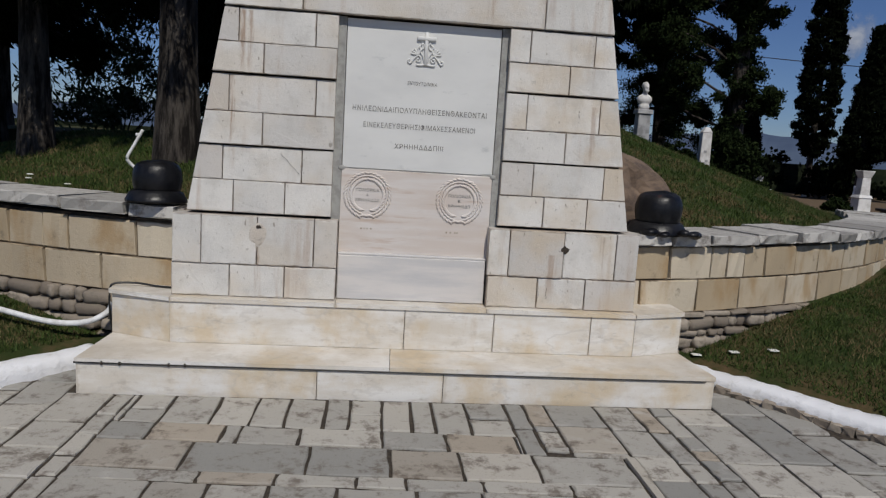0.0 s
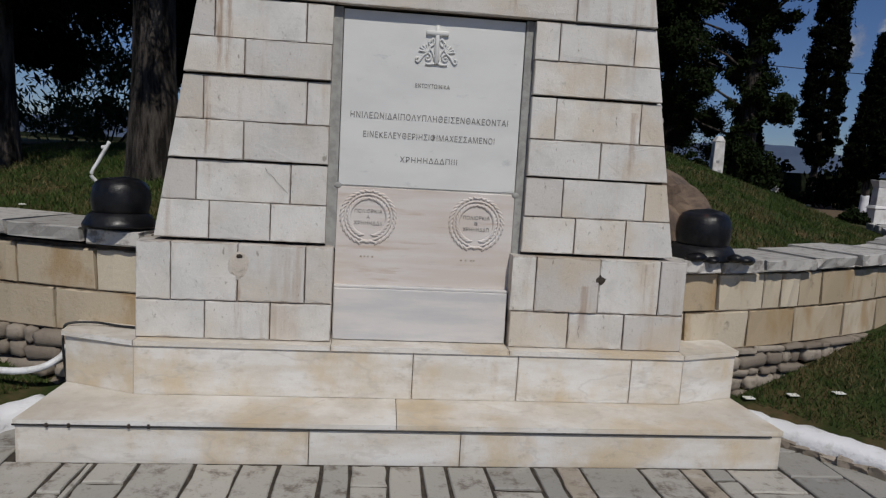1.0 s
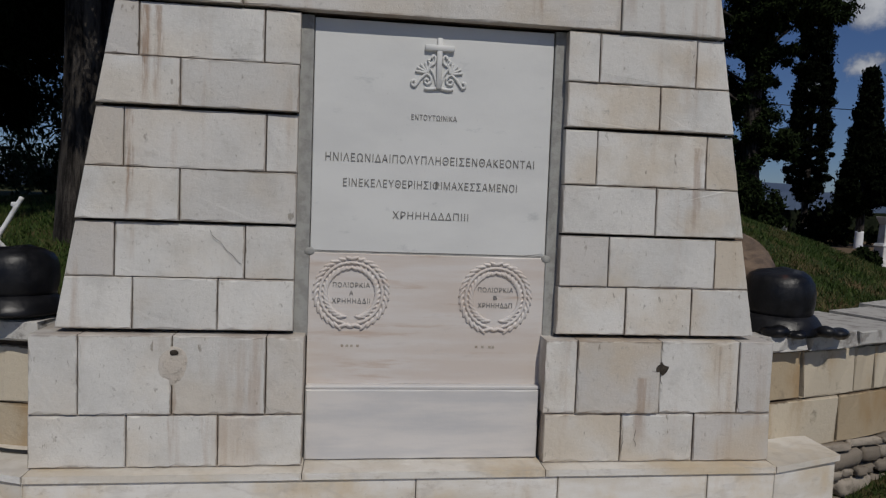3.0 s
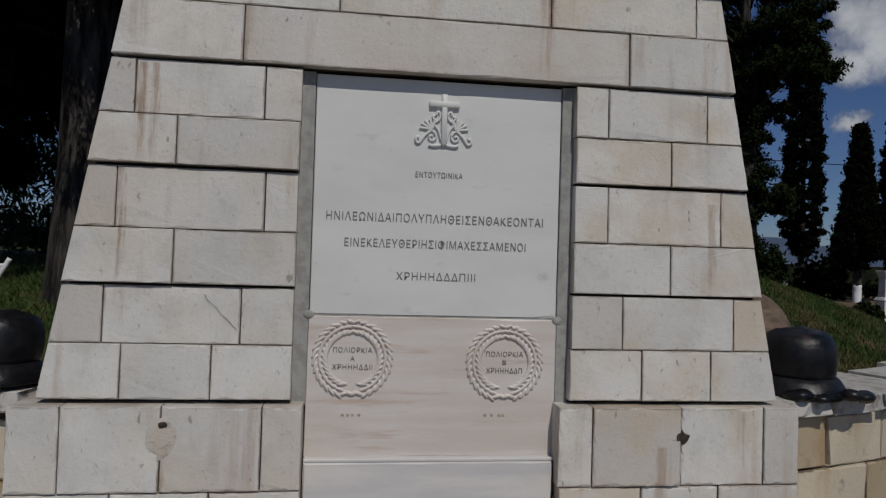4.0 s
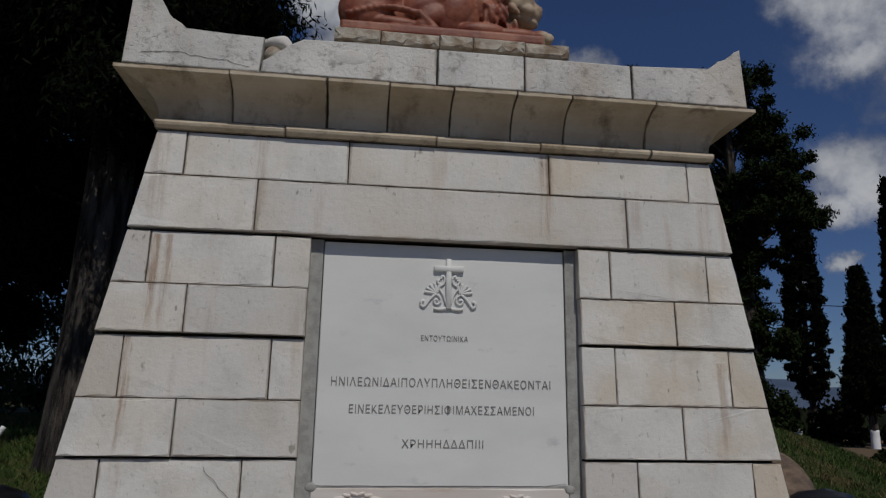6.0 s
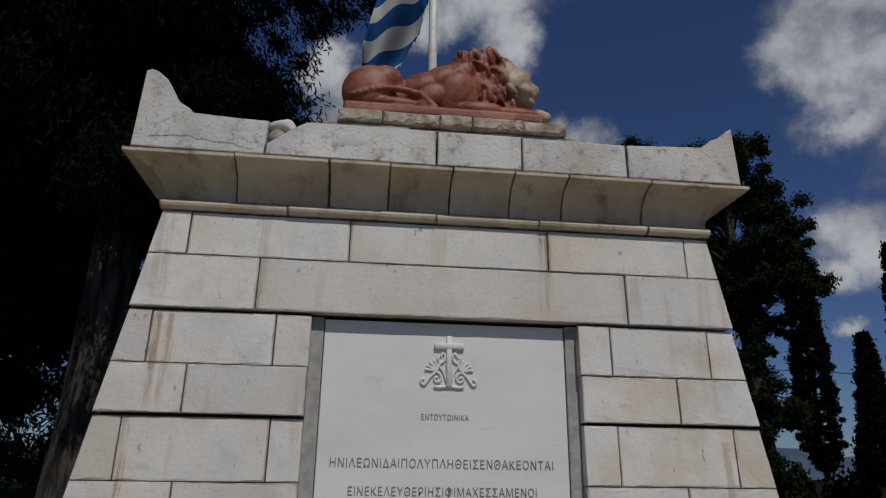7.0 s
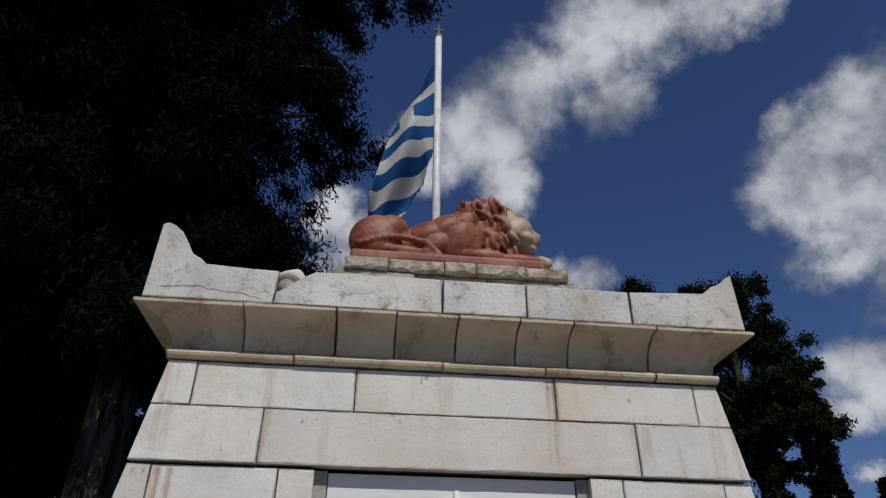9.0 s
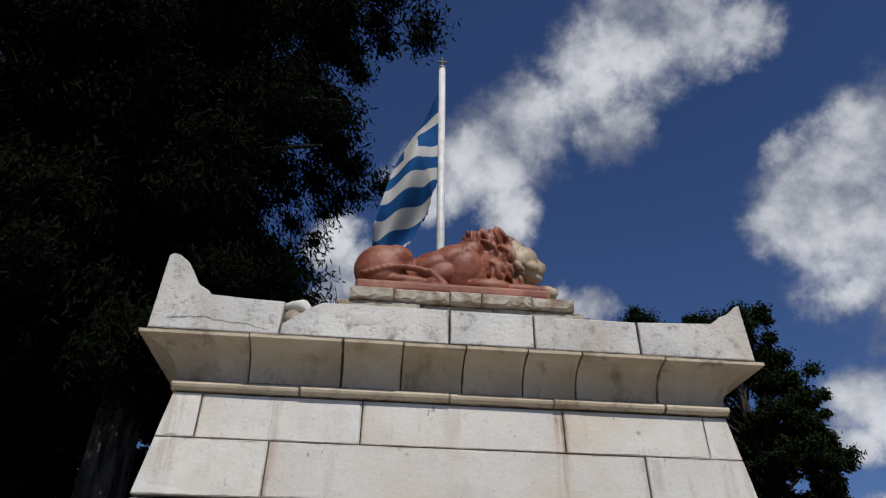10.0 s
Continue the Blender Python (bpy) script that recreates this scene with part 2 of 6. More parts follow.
def ashlar_stone(k, where, rnd, isl):
    w = offset(k, where, rnd, 9.0)
    tone = k.mix(rnd, (0.40, 0.315, 0.205), (0.58, 0.51, 0.395))
    rust = k.ramp(k.noise(stretched(k, w, 2.0, 2.0, 0.9), 2.2, 5.0), 0.46, 0.72)
    c = k.mix(k.math("MULTIPLY", rust, 0.75), tone, (0.34, 0.22, 0.10))
    dark = k.ramp(k.noise(w, 9.0, 6.0, 0.65), 0.58, 0.75)
    c = k.mix(k.math("MULTIPLY", dark, 0.65), c, (0.17, 0.14, 0.10))
    return c, None, None


def rubble_stone(k, where, rnd, isl):
    tone = k.mix(rnd, (0.17, 0.14, 0.11), (0.36, 0.31, 0.25))
    c = k.mix(k.ramp(k.noise(where, 16.0, 5.0, 0.65), 0.45, 0.7), tone, (0.20, 0.17, 0.13))
    return c, None, None


def coping_stone(k, where, rnd, isl):
    w = offset(k, where, rnd, 9.0)
    tone = k.mix(rnd, (0.27, 0.26, 0.24), (0.58, 0.56, 0.52))
    c = k.mix(k.ramp(k.noise(w, 10.0, 7.0, 0.7), 0.48, 0.66), tone, (0.24, 0.22, 0.20))
    return c, None, None


def lawn_soil(k, where, rnd, isl):
    n = k.noise(where, 2.2, 6.0, 0.65)
    c = k.mix(k.ramp(n, 0.42, 0.68), (0.028, 0.040, 0.012), (0.105, 0.070, 0.038))
    c = k.mix(k.math("MULTIPLY", k.ramp(k.noise(where, 30.0, 5.0, 0.7), 0.45, 0.7), 0.6), c, (0.030, 0.048, 0.014))
    bare = k.ramp(k.math("ADD", k.add("ShaderNodeSeparateXYZ", in_0=where).outputs[0], k.math("MULTIPLY", n, 3.0)), 8.6, 10.2)
    c = k.mix(k.math("MULTIPLY", bare, 0.85), c, (0.15, 0.105, 0.07))
    return c, None, None


def grass_blade(k, where, rnd, isl):
    c = k.mix(isl, (0.018, 0.040, 0.007), (0.060, 0.092, 0.019))
    dry = k.ramp(k.noise(where, 1.9, 6.0, 0.68), 0.46, 0.62)
    c = k.mix(k.math("MULTIPLY", dry, k.ramp(isl, 0.25, 0.8)), c, (0.17, 0.120, 0.060))
    return c, None, None


def shaded_needles(k, where, rnd, isl):
    # far below real leaf colour: the crowns' deep shade is put in here
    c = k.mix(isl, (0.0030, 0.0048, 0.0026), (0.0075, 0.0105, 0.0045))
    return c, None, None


def pine_needles(k, where, rnd, isl):
    c = k.mix(isl, (0.007, 0.013, 0.005), (0.022, 0.032, 0.011))
    return c, None, None


def shrub_leaf(k, where, rnd, isl):
    c = k.mix(isl, (0.022, 0.036, 0.016), (0.060, 0.080, 0.042))
    return c, None, None


def shaded_bark(k, where, rnd, isl):
    n = k.noise(stretched(k, where, 9.0, 9.0, 1.6), 1.6, 7.0, 0.65)
    # kept near black, since shade from the crown is painted into the bark
    c = k.mix(k.ramp(n, 0.38, 0.66), (0.012, 0.010, 0.009), (0.085, 0.074, 0.064))
    return c, None, k.math("MULTIPLY", n, 3.0)


def terracotta(k, where, rnd, isl):
    n = k.noise(where, 5.0, 6.0, 0.62)
    c = k.mix(k.ramp(n, 0.38, 0.62), (0.175, 0.042, 0.022), (0.315, 0.115, 0.066))
    grey = k.ramp(k.noise(where, 9.0, 7.0, 0.75), 0.48, 0.70)
    c = k.mix(k.math("MULTIPLY", grey, 0.40), c, (0.20, 0.125, 0.095))
    # the unpainted, weathered muzzle
    x = k.add("ShaderNodeSeparateXYZ", in_0=where).outputs
    bare = k.math("MULTIPLY", k.ramp(k.math("ADD", x[0], k.math("MULTIPLY", n, 0.10)), 0.51, 0.58), k.ramp(x[2], 4.14, 4.20))
    paw = k.ramp(x[0], 0.68, 0.73)
    c = k.mix(k.math("MAXIMUM", bare, paw), c, k.mix(k.ramp(n, 0.4, 0.6), (0.36, 0.255, 0.17), (0.47, 0.375, 0.27)))
    return c, None, None


def black_paint(k, where, rnd, isl):
    n = k.noise(where, 9.0, 6.0, 0.65)
    c = k.mix(k.ramp(n, 0.4, 0.7), (0.004, 0.004, 0.005), (0.014, 0.014, 0.016))
    rust = k.ramp(k.noise(where, 5.0, 4.0, 0.6), 0.62, 0.72)
    c = k.mix(k.math("MULTIPLY", rust, 0.35), c, (0.11, 0.030, 0.015))
    return c, k.ramp(n, 0.3, 0.7, 0.28, 0.50), None


def whitewash(k, where, rnd, isl):
    n = k.noise(where, 9.0, 6.0, 0.65)
    c = k.mix(k.ramp(n, 0.55, 0.75), (0.78, 0.785, 0.80), (0.58, 0.57, 0.55))
    return c, None, None


def boulder_rock(k, where, rnd, isl):
    n = k.noise(stretched(k, where, 1.0, 1.0, 2.4), 5.0, 7.0, 0.65)
    c = k.mix(k.ramp(n, 0.35, 0.68), (0.19, 0.135, 0.095), (0.085, 0.062, 0.050))
    return c, None, None


def plain(a, b, scale=14.0):
    def build(k, where, rnd, isl):
        return k.mix(k.ramp(k.noise(where, scale, 5.0, 0.6), 0.38, 0.68), a, b), None, None
    return build


MARBLE = material("weathered_marble", weathered_marble, 0.36, 45.0, 0.62, grime=0.55, grime_colour=(0.17, 0.105, 0.06))
STEP = material("step_marble", step_marble, 0.16, 60.0, 0.45, grime=0.35, grime_colour=(0.36, 0.29, 0.20))
SLAB = material("slab_marble", slab_marble, 0.06, 70.0, 0.5)
PINK = material("pink_marble", pink_marble, 0.08, 70.0, 0.5)
GREYM = material("grey_marble", grey_marble, 0.08, 70.0, 0.5)
CORNICE = material("cornice_stone", cornice_stone, 0.55, 50.0, 0.7, grime=0.45, grime_colour=(0.10, 0.075, 0.055))
CAVETTO = material("cavetto_stone", cavetto_stone, 0.40, 50.0, 0.75, grime=0.85, grime_colour=(0.06, 0.042, 0.028))
MORTAR = material("mortar", plain((0.36, 0.36, 0.34), (0.27, 0.265, 0.25), 20.0), 0.35, 90.0, 0.9)
CORE = material("core_mortar", plain((0.045, 0.033, 0.023), (0.11, 0.08, 0.055), 9.0), 0.4, 60.0, 0.95)
PAVER = material("paver_stone", paver_stone, 0.40, 45.0, 0.7)
JOINT = material("joint_earth", plain((0.035, 0.028, 0.022), (0.075, 0.06, 0.045), 30.0), 0.6, 80.0, 0.95)
ASHLAR = material("ashlar_stone", ashlar_stone, 0.45, 40.0, 0.8, grime=0.9, grime_colour=(0.09, 0.06, 0.035))
RUBBLE = material("rubble_stone", rubble_stone, 0.6, 30.0, 0.85)
COPING = material("coping_stone", coping_stone, 0.5, 40.0, 0.8)
SOIL = material("lawn_soil", lawn_soil, 0.8, 30.0, 0.95, spec=0.1)
BLADE = material("grass_blade", grass_blade, 0.0, rough=0.7, spec=0.2)
NEEDLE = material("shaded_needles", shaded_needles, 0.0, rough=0.9, spec=0.03)
PINE = material("pine_needles", pine_needles, 0.0, rough=0.9, spec=0.04)
SHRUB = material("shrub_leaf", shrub_leaf, 0.0, rough=0.75, spec=0.15)
BARK = material("bark", shaded_bark, 0.9, 30.0, 0.9, spec=0.15)
LION = material("terracotta", terracotta, 0.30, 40.0, 0.50)
PEDESTAL = material("pedestal_stone", plain((0.46, 0.42, 0.35), (0.27, 0.20, 0.14), 12.0), 0.7, 35.0, 0.9)
BLACK = material("black_paint", black_paint, 0.30, 25.0)
WHITE = material("whitewash", whitewash, 0.9, 34.0, 0.85)
ROCK = material("boulder_rock", boulder_rock, 0.9, 18.0, 0.85)
PVC = material("white_plastic", plain((0.72, 0.73, 0.73), (0.55, 0.55, 0.53), 18.0), 0.05, 60.0, 0.45)
CABLE = material("black_rubber", plain((0.012, 0.012, 0.012), (0.025, 0.025, 0.025)), 0.0, rough=0.5)
LETTER = material("grey_letter_paint", plain((0.17, 0.165, 0.155), (0.26, 0.25, 0.235), 60.0), 0.0, rough=0.7)
POLE = material("white_pole_paint", plain((0.74, 0.74, 0.73), (0.58, 0.57, 0.55), 10.0), 0.05, 40.0, 0.45)
TOMB = material("tomb_marble", plain((0.72, 0.71, 0.69), (0.52, 0.50, 0.47), 4.0), 0.3, 30.0, 0.7)
STATUE = material("grey_statue_marble", plain((0.40, 0.40, 0.40), (0.22, 0.22, 0.22), 6.0), 0.4, 30.0, 0.7)
# the blue-grey is aerial haze mixed into the ridge's base colour
HILL = material("hazed_hill", plain((0.085, 0.115, 0.17), (0.065, 0.09, 0.145), 0.004), 0.0, rough=1.0, spec=0.0)
HEDGE = material("hedge_leaf", plain((0.010, 0.014, 0.008), (0.022, 0.028, 0.014), 3.0), 0.5, 8.0, 0.9, spec=0.1)
IRON = material("dark_iron", plain((0.03, 0.025, 0.022), (0.06, 0.045, 0.035)), 0.0, rough=0.6)
PETAL = material("white_petal", plain((0.75, 0.75, 0.72), (0.6, 0.6, 0.5)), 0.0, rough=0.8)


def flag_cloth():
    m = bpy.data.materials.new("flag_cloth")
    m.use_nodes = True
    k = Nodes(m.node_tree)
    uv = k.add("ShaderNodeSeparateXYZ", in_0=k.add("ShaderNodeUVMap", uv_map="cloth").outputs[0]).outputs
    u, v = uv[0], uv[1]
    stripe = k.math("GREATER_THAN", k.math("FRACT", k.math("MULTIPLY", v, 4.5)), 0.5)
    in_canton = k.math("MULTIPLY", k.math("LESS_THAN", u, 0.37), k.math("LESS_THAN", v, 0.5556))
    arm_a = k.math("LESS_THAN", k.math("ABSOLUTE", k.math("SUBTRACT", u, 0.185)), 0.037)
    arm_b = k.math("LESS_THAN", k.math("ABSOLUTE", k.math("SUBTRACT", v, 0.2778)), 0.0556)
    cross = k.math("MAXIMUM", arm_a, arm_b)
    white = k.math("ADD", k.math("MULTIPLY", in_canton, cross), k.math("MULTIPLY", k.math("SUBTRACT", 1.0, in_canton), stripe), True)
    c = k.mix(white, (0.012, 0.085, 0.26), (0.58, 0.58, 0.56))
    bsdf = k.add("ShaderNodeBsdfPrincipled", in_Base_Color=c, in_Roughness=0.85)
    bsdf.inputs["Specular IOR Level"].default_value = 0.15
    trans = k.add("ShaderNodeBsdfTranslucent", in_Color=c)
    both = k.add("ShaderNodeMixShader", in_0=0.25, in_1=bsdf.outputs[0], in_2=trans.outputs[0])
    out = k.add("ShaderNodeOutputMaterial")
    k.tree.links.new(both.outputs[0], out.inputs[0])
    return m


FLAG = flag_cloth()


# ---------- mesh helpers ----------
rng = random.Random(7)
nrng = np.random.RandomState(11)


def to_object(name, bm, mat, parent=None, smooth=False):
    me = bpy.data.meshes.new(name)
    bmesh.ops.recalc_face_normals(bm, faces=bm.faces)
    bm.to_mesh(me)
    bm.free()
    me.materials.append(mat)
    if smooth:
        for p in me.polygons:
            p.use_smooth = True
    ob = new(name, me)
    if parent:
        ob.parent = parent
    return ob


def part(name, bm, mat, parent, label="", smooth=False):
    ob = to_object(name, bm, mat, parent, smooth)
    if label:
        ob["label"] = label
    return ob


def raw(name, verts, faces, mat, parent=None, smooth=False):
    me = bpy.data.meshes.new(name)
    me.from_pydata([tuple(v) for v in verts], [], faces)
    me.materials.append(mat)
    if smooth:
        for p in me.polygons:
            p.use_smooth = True
    ob = new(name, me)
    if parent:
        ob.parent = parent
    return ob


def empty(name, at=(0, 0, 0)):
    ob = new(name)
    ob.location = at
    return ob


def block_bm(lo0, hi0, lo1, hi1, z0, z1, y0, y1, back, ch=0.0030, wob=0.0035):
    """A dressed stone with a chamfered, slightly uneven front; lo/hi are its ends in x at the bottom (0) and the top (1)."""
    bm = bmesh.new()
    def j():
        return rng.uniform(-wob, wob)
    cz = (z0 + z1) / 2
    out = [(lo0, y0, z0), (hi0, y0, z0), (hi1, y1, z1), (lo1, y1, z1)]
    rear = [bm.verts.new((x, back, z)) for x, y, z in out]
    mid = [bm.verts.new((x, y + ch * 1.2, z)) for x, y, z in out]
    cx = (lo0 + hi0 + lo1 + hi1) / 4
    # front outline with a few extra points, so that the arris is uneven
    ring_o, ring_i = [], []
    for a in range(4):
        p, q = Vector(out[a]), Vector(out[(a + 1) % 4])
        n = 11 if (q - p).length > 0.3 else (5 if (q - p).length > 0.15 else 3)
        for s in range(n):
            v = p.lerp(q, s / n)
            corner = s == 0
            ring_o.append(bm.verts.new((v.x, v.y + ch * 1.2, v.z)))
            inward = Vector((cx - v.x, 0, cz - v.z))
            dx = math.copysign(ch, inward.x) if (corner or a in (1, 3)) else 0
            dz = math.copysign(ch, inward.z) if (corner or a in (0, 2)) else 0
            m = rng.uniform(1.3, 4.2) if rng.random() < (0.30 if wob > 0.002 else 0.04) else rng.uniform(0.5, 1.1)
            ring_i.append(bm.verts.new((v.x + dx * m + j() * 0.3, v.y + j() * 0.4, v.z + dz * m + j() * 0.3)))
    for v in mid:
        bm.verts.remove(v)
    n = len(ring_o)
    bm.faces.new(ring_i)
    for s in range(n):
        bm.faces.new((ring_o[s], ring_o[(s + 1) % n], ring_i[(s + 1) % n], ring_i[s]))
    corners = []
    count = 0
    for a in range(4):
        p, q = Vector(out[a]), Vector(out[(a + 1) % 4])
        corners.append(count)
        count += 11 if (q - p).length > 0.3 else (5 if (q - p).length > 0.15 else 3)
    corners.append(n)
    for a in range(4):
        side = [ring_o[s % n] for s in range(corners[a], corners[a + 1] + 1)]
        bm.faces.new(side + [rear[(a + 1) % 4], rear[a]])
    bm.faces.new(rear)
    return bm


def box_bm(x0, x1, y0, y1, z0, z1, bevel=0.0, seg=1):
    bm = bmesh.new()
    bmesh.ops.create_cube(bm, size=1.0)
    for v in bm.verts:
        v.co = Vector(((x0 + x1) / 2 + v.co.x * (x1 - x0), (y0 + y1) / 2 + v.co.y * (y1 - y0), (z0 + z1) / 2 + v.co.z * (z1 - z0)))
    if bevel:
        bmesh.ops.bevel(bm, geom=bm.edges[:], offset=bevel, segments=seg, affect="EDGES", profile=0.5)
    return bm


def prism_bm(outline, z0, z1, bevel=0.0):
    """An upright prism over a counter-clockwise outline of (x, y)."""
    bm = bmesh.new()
    low = [bm.verts.new((x, y, z0)) for x, y in outline]
    top = [bm.verts.new((x, y, z1)) for x, y in outline]
    n = len(outline)
    bm.faces.new(top)
    bm.faces.new(low[::-1])
    for a in range(n):
        bm.faces.new((low[a], low[(a + 1) % n], top[(a + 1) % n], top[a]))
    if bevel:
        edges = [e for e in bm.edges if e.verts[0].co.z == z1 and e.verts[1].co.z == z1]
        bmesh.ops.bevel(bm, geom=edges, offset=bevel, segments=2, affect="EDGES", profile=0.5)
    return bm


def tube_bm(points, radius, sides=8, radii=None):
    bm = bmesh.new()
    pts = [Vector(p) for p in points]
    rings = []
    for a, p in enumerate(pts):
        way = (pts[min(a + 1, len(pts) - 1)] - pts[max(a - 1, 0)]).normalized()
        side = way.cross(Vector((0, 0, 1)))
        if side.length < 0.05:
            side = way.cross(Vector((0, 1, 0)))
        side.normalize()
        up = side.cross(way)
        r = radii[a] if radii else radius
        rings.append([bm.verts.new(p + (side * math.cos(2 * math.pi * s / sides) + up * math.sin(2 * math.pi * s / sides)) * r) for s in range(sides)])
    for a in range(len(rings) - 1):
        for s in range(sides):
            bm.faces.new((rings[a][s], rings[a][(s + 1) % sides], rings[a + 1][(s + 1) % sides], rings[a + 1][s]))
    bm.faces.new(rings[0][::-1])
    bm.faces.new(rings[-1])
    return bm


def smooth_path(points, steps=8):
    pts = [Vector(p) for p in points]
    out = []
    for a in range(len(pts) - 1):
        p0, p1, p2, p3 = pts[max(a - 1, 0)], pts[a], pts[a + 1], pts[min(a + 2, len(pts) - 1)]
        for s in range(steps):
            t = s / steps
            out.append(0.5 * ((2 * p1) + (p2 - p0) * t + (2 * p0 - 5 * p1 + 4 * p2 - p3) * t * t + (3 * p1 - p0 - 3 * p2 + p3) * t ** 3))
    return out + [pts[-1]]


def lathe_bm(profile, centre, sides=28, squash=(1, 1)):
    bm = bmesh.new()
    rings = []
    for r, z in profile:
        rings.append([bm.verts.new((centre[0] + r * squash[0] * math.cos(2 * math.pi * s / sides), centre[1] + r * squash[1] * math.sin(2 * math.pi * s / sides), centre[2] + z)) for s in range(sides)])
    for a in range(len(rings) - 1):
        for s in range(sides):
            bm.faces.new((rings[a][s], rings[a][(s + 1) % sides], rings[a + 1][(s + 1) % sides], rings[a + 1][s]))
    bm.faces.new(rings[0][::-1])
    bm.faces.new(rings[-1])
    return bm


def add_ball(bm, at, size, rot=(0, 0, 0), sub=3):
    m = pose(*at, *rot) @ Matrix.Diagonal((*size, 1))
    bmesh.ops.create_icosphere(bm, subdivisions=sub, radius=1.0, matrix=m)


def remeshed(ob, voxel, rounds=3):
    mod = ob.modifiers.new("skin", "REMESH")
    mod.mode, mod.voxel_size = "VOXEL", voxel
    soft = ob.modifiers.new("soft", "SMOOTH")
    soft.iterations, soft.factor = rounds, 0.5
    bpy.context.view_layer.update()
    me = bpy.data.meshes.new_from_object(ob.evaluated_get(bpy.context.evaluated_depsgraph_get()))
    ob.modifiers.clear()
    old = ob.data
    ob.data = me
    bpy.data.meshes.remove(old)
    for p in me.polygons:
        p.use_smooth = True
    return ob


def text_mesh(name, words, size, at, mat, parent, width=None, thick=0.0015):
    """A line of cut and painted letters on an upright face that looks towards -y."""
    cu = bpy.data.curves.new("letters", "FONT")
    cu.body, cu.size, cu.align_x, cu.align_y, cu.extrude, cu.offset = words, size, "CENTER", "CENTER", thick, 0.0
    cu.space_character = 1.12
    cu.resolution_u = 3
    tmp = new("tmp_letters", cu)
    bpy.context.view_layer.update()
    me = bpy.data.meshes.new_from_object(tmp.evaluated_get(bpy.context.evaluated_depsgraph_get()))
    bpy.data.objects.remove(tmp)
    xs = [v.co.x for v in me.vertices]
    s = width / (max(xs) - min(xs)) if width else 1.0
    mid = (max(xs) + min(xs)) / 2
    for v in me.vertices:
        v.co = Vector((at[0] + (v.co.x - mid) * s, at[1] - v.co.z, at[2] + v.co.y))
    me.materials.clear()
    me.materials.append(mat)
    ob = new(name, me)
    ob.parent = parent
    return ob


# ---------- the shape of the ground ----------
WALL_C, WALL_R = (0.0, 12.67), 7.8
CURB_A, CURB_N = (2.33, 4.70), (0.795, 0.607)


def smooth01(t):
    t = np.clip(t, 0.0, 1.0)
    return t * t * (3 - 2 * t)


def curb_distance(x, y):
    """Metres beyond the whitewashed kerb, on either side of the paving."""
    return (np.abs(x) - CURB_A[0]) * CURB_N[0] + (y - CURB_A[1]) * CURB_N[1]


def ground_z(x, y):
    x, y = np.asarray(x, float), np.asarray(y, float)
    d = curb_distance(x, y)
    far = np.hypot(x, y - 6)
    lawn = 0.07 + 0.70 * (1 - np.exp(-0.43 * np.maximum(d, 0))) * (1 - 0.45 * smooth01((far - 7) / 8))
    lawn = np.where(d < 0.12, -0.05, lawn)
    r = np.hypot(x - WALL_C[0], y - WALL_C[1])
    deep = np.clip(WALL_R - 0.25 - r, 0, None)
    right = 0.98 + 0.39 * (np.sqrt((deep - 0.45) ** 2 + 0.06) + deep - 0.45 - 0.06) / 2 - 0.006 * deep ** 2
    left = 1.02 + 0.55 * smooth01(deep / 3.0)
    side = smooth01((x + 2.2) / 3.6)
    mound = left + (right - left) * side
    inside = smooth01((WALL_R - 0.12 - r) / 0.1)
    back = smooth01((y - WALL_C[1]) / 4.0)
    low = lawn + (0.45 - lawn) * back
    low = low + (1.50 - low) * smooth01((-x - 1.5) / 3.0) * smooth01((y - 10.0) / 4.0) * (1 - smooth01((y - 40.0) / 40.0))
    z = low + (mound - low) * inside
    bumps = 0.03 * np.sin(x * 2.1 + 1.3 * np.sin(y * 1.7)) * np.cos(y * 1.9 + x * 0.6)
    return z + np.where(d > 0.1, bumps * np.minimum(1, d), 0)


def make_ground():
    near = np.linspace(-9, 9, 170)
    out = 9 * np.geomspace(1.02, 420, 34)
    xs = np.concatenate((-out[::-1], near, out))
    nearer = np.linspace(-3, 22, 220)
    ys = np.concatenate((-3 - (out[::-1] - 9), nearer, 22 + (out - 9)))
    gx, gy = np.meshgrid(xs, ys)
    gz = ground_z(gx, gy)
    w = len(xs)
    verts = np.stack((gx.ravel(), gy.ravel(), gz.ravel()), 1)
    idx = (np.arange(len(ys) - 1)[:, None] * w + np.arange(w - 1)[None, :]).ravel()
    faces = np.stack((idx, idx + 1, idx + w + 1, idx + w), 1).tolist()
    ob = raw("ground", verts, faces, SOIL, smooth=True)
    tagged(ob, "worn grassy lawn and mound with bare earth patches", "ground", kind="structure")


make_ground()


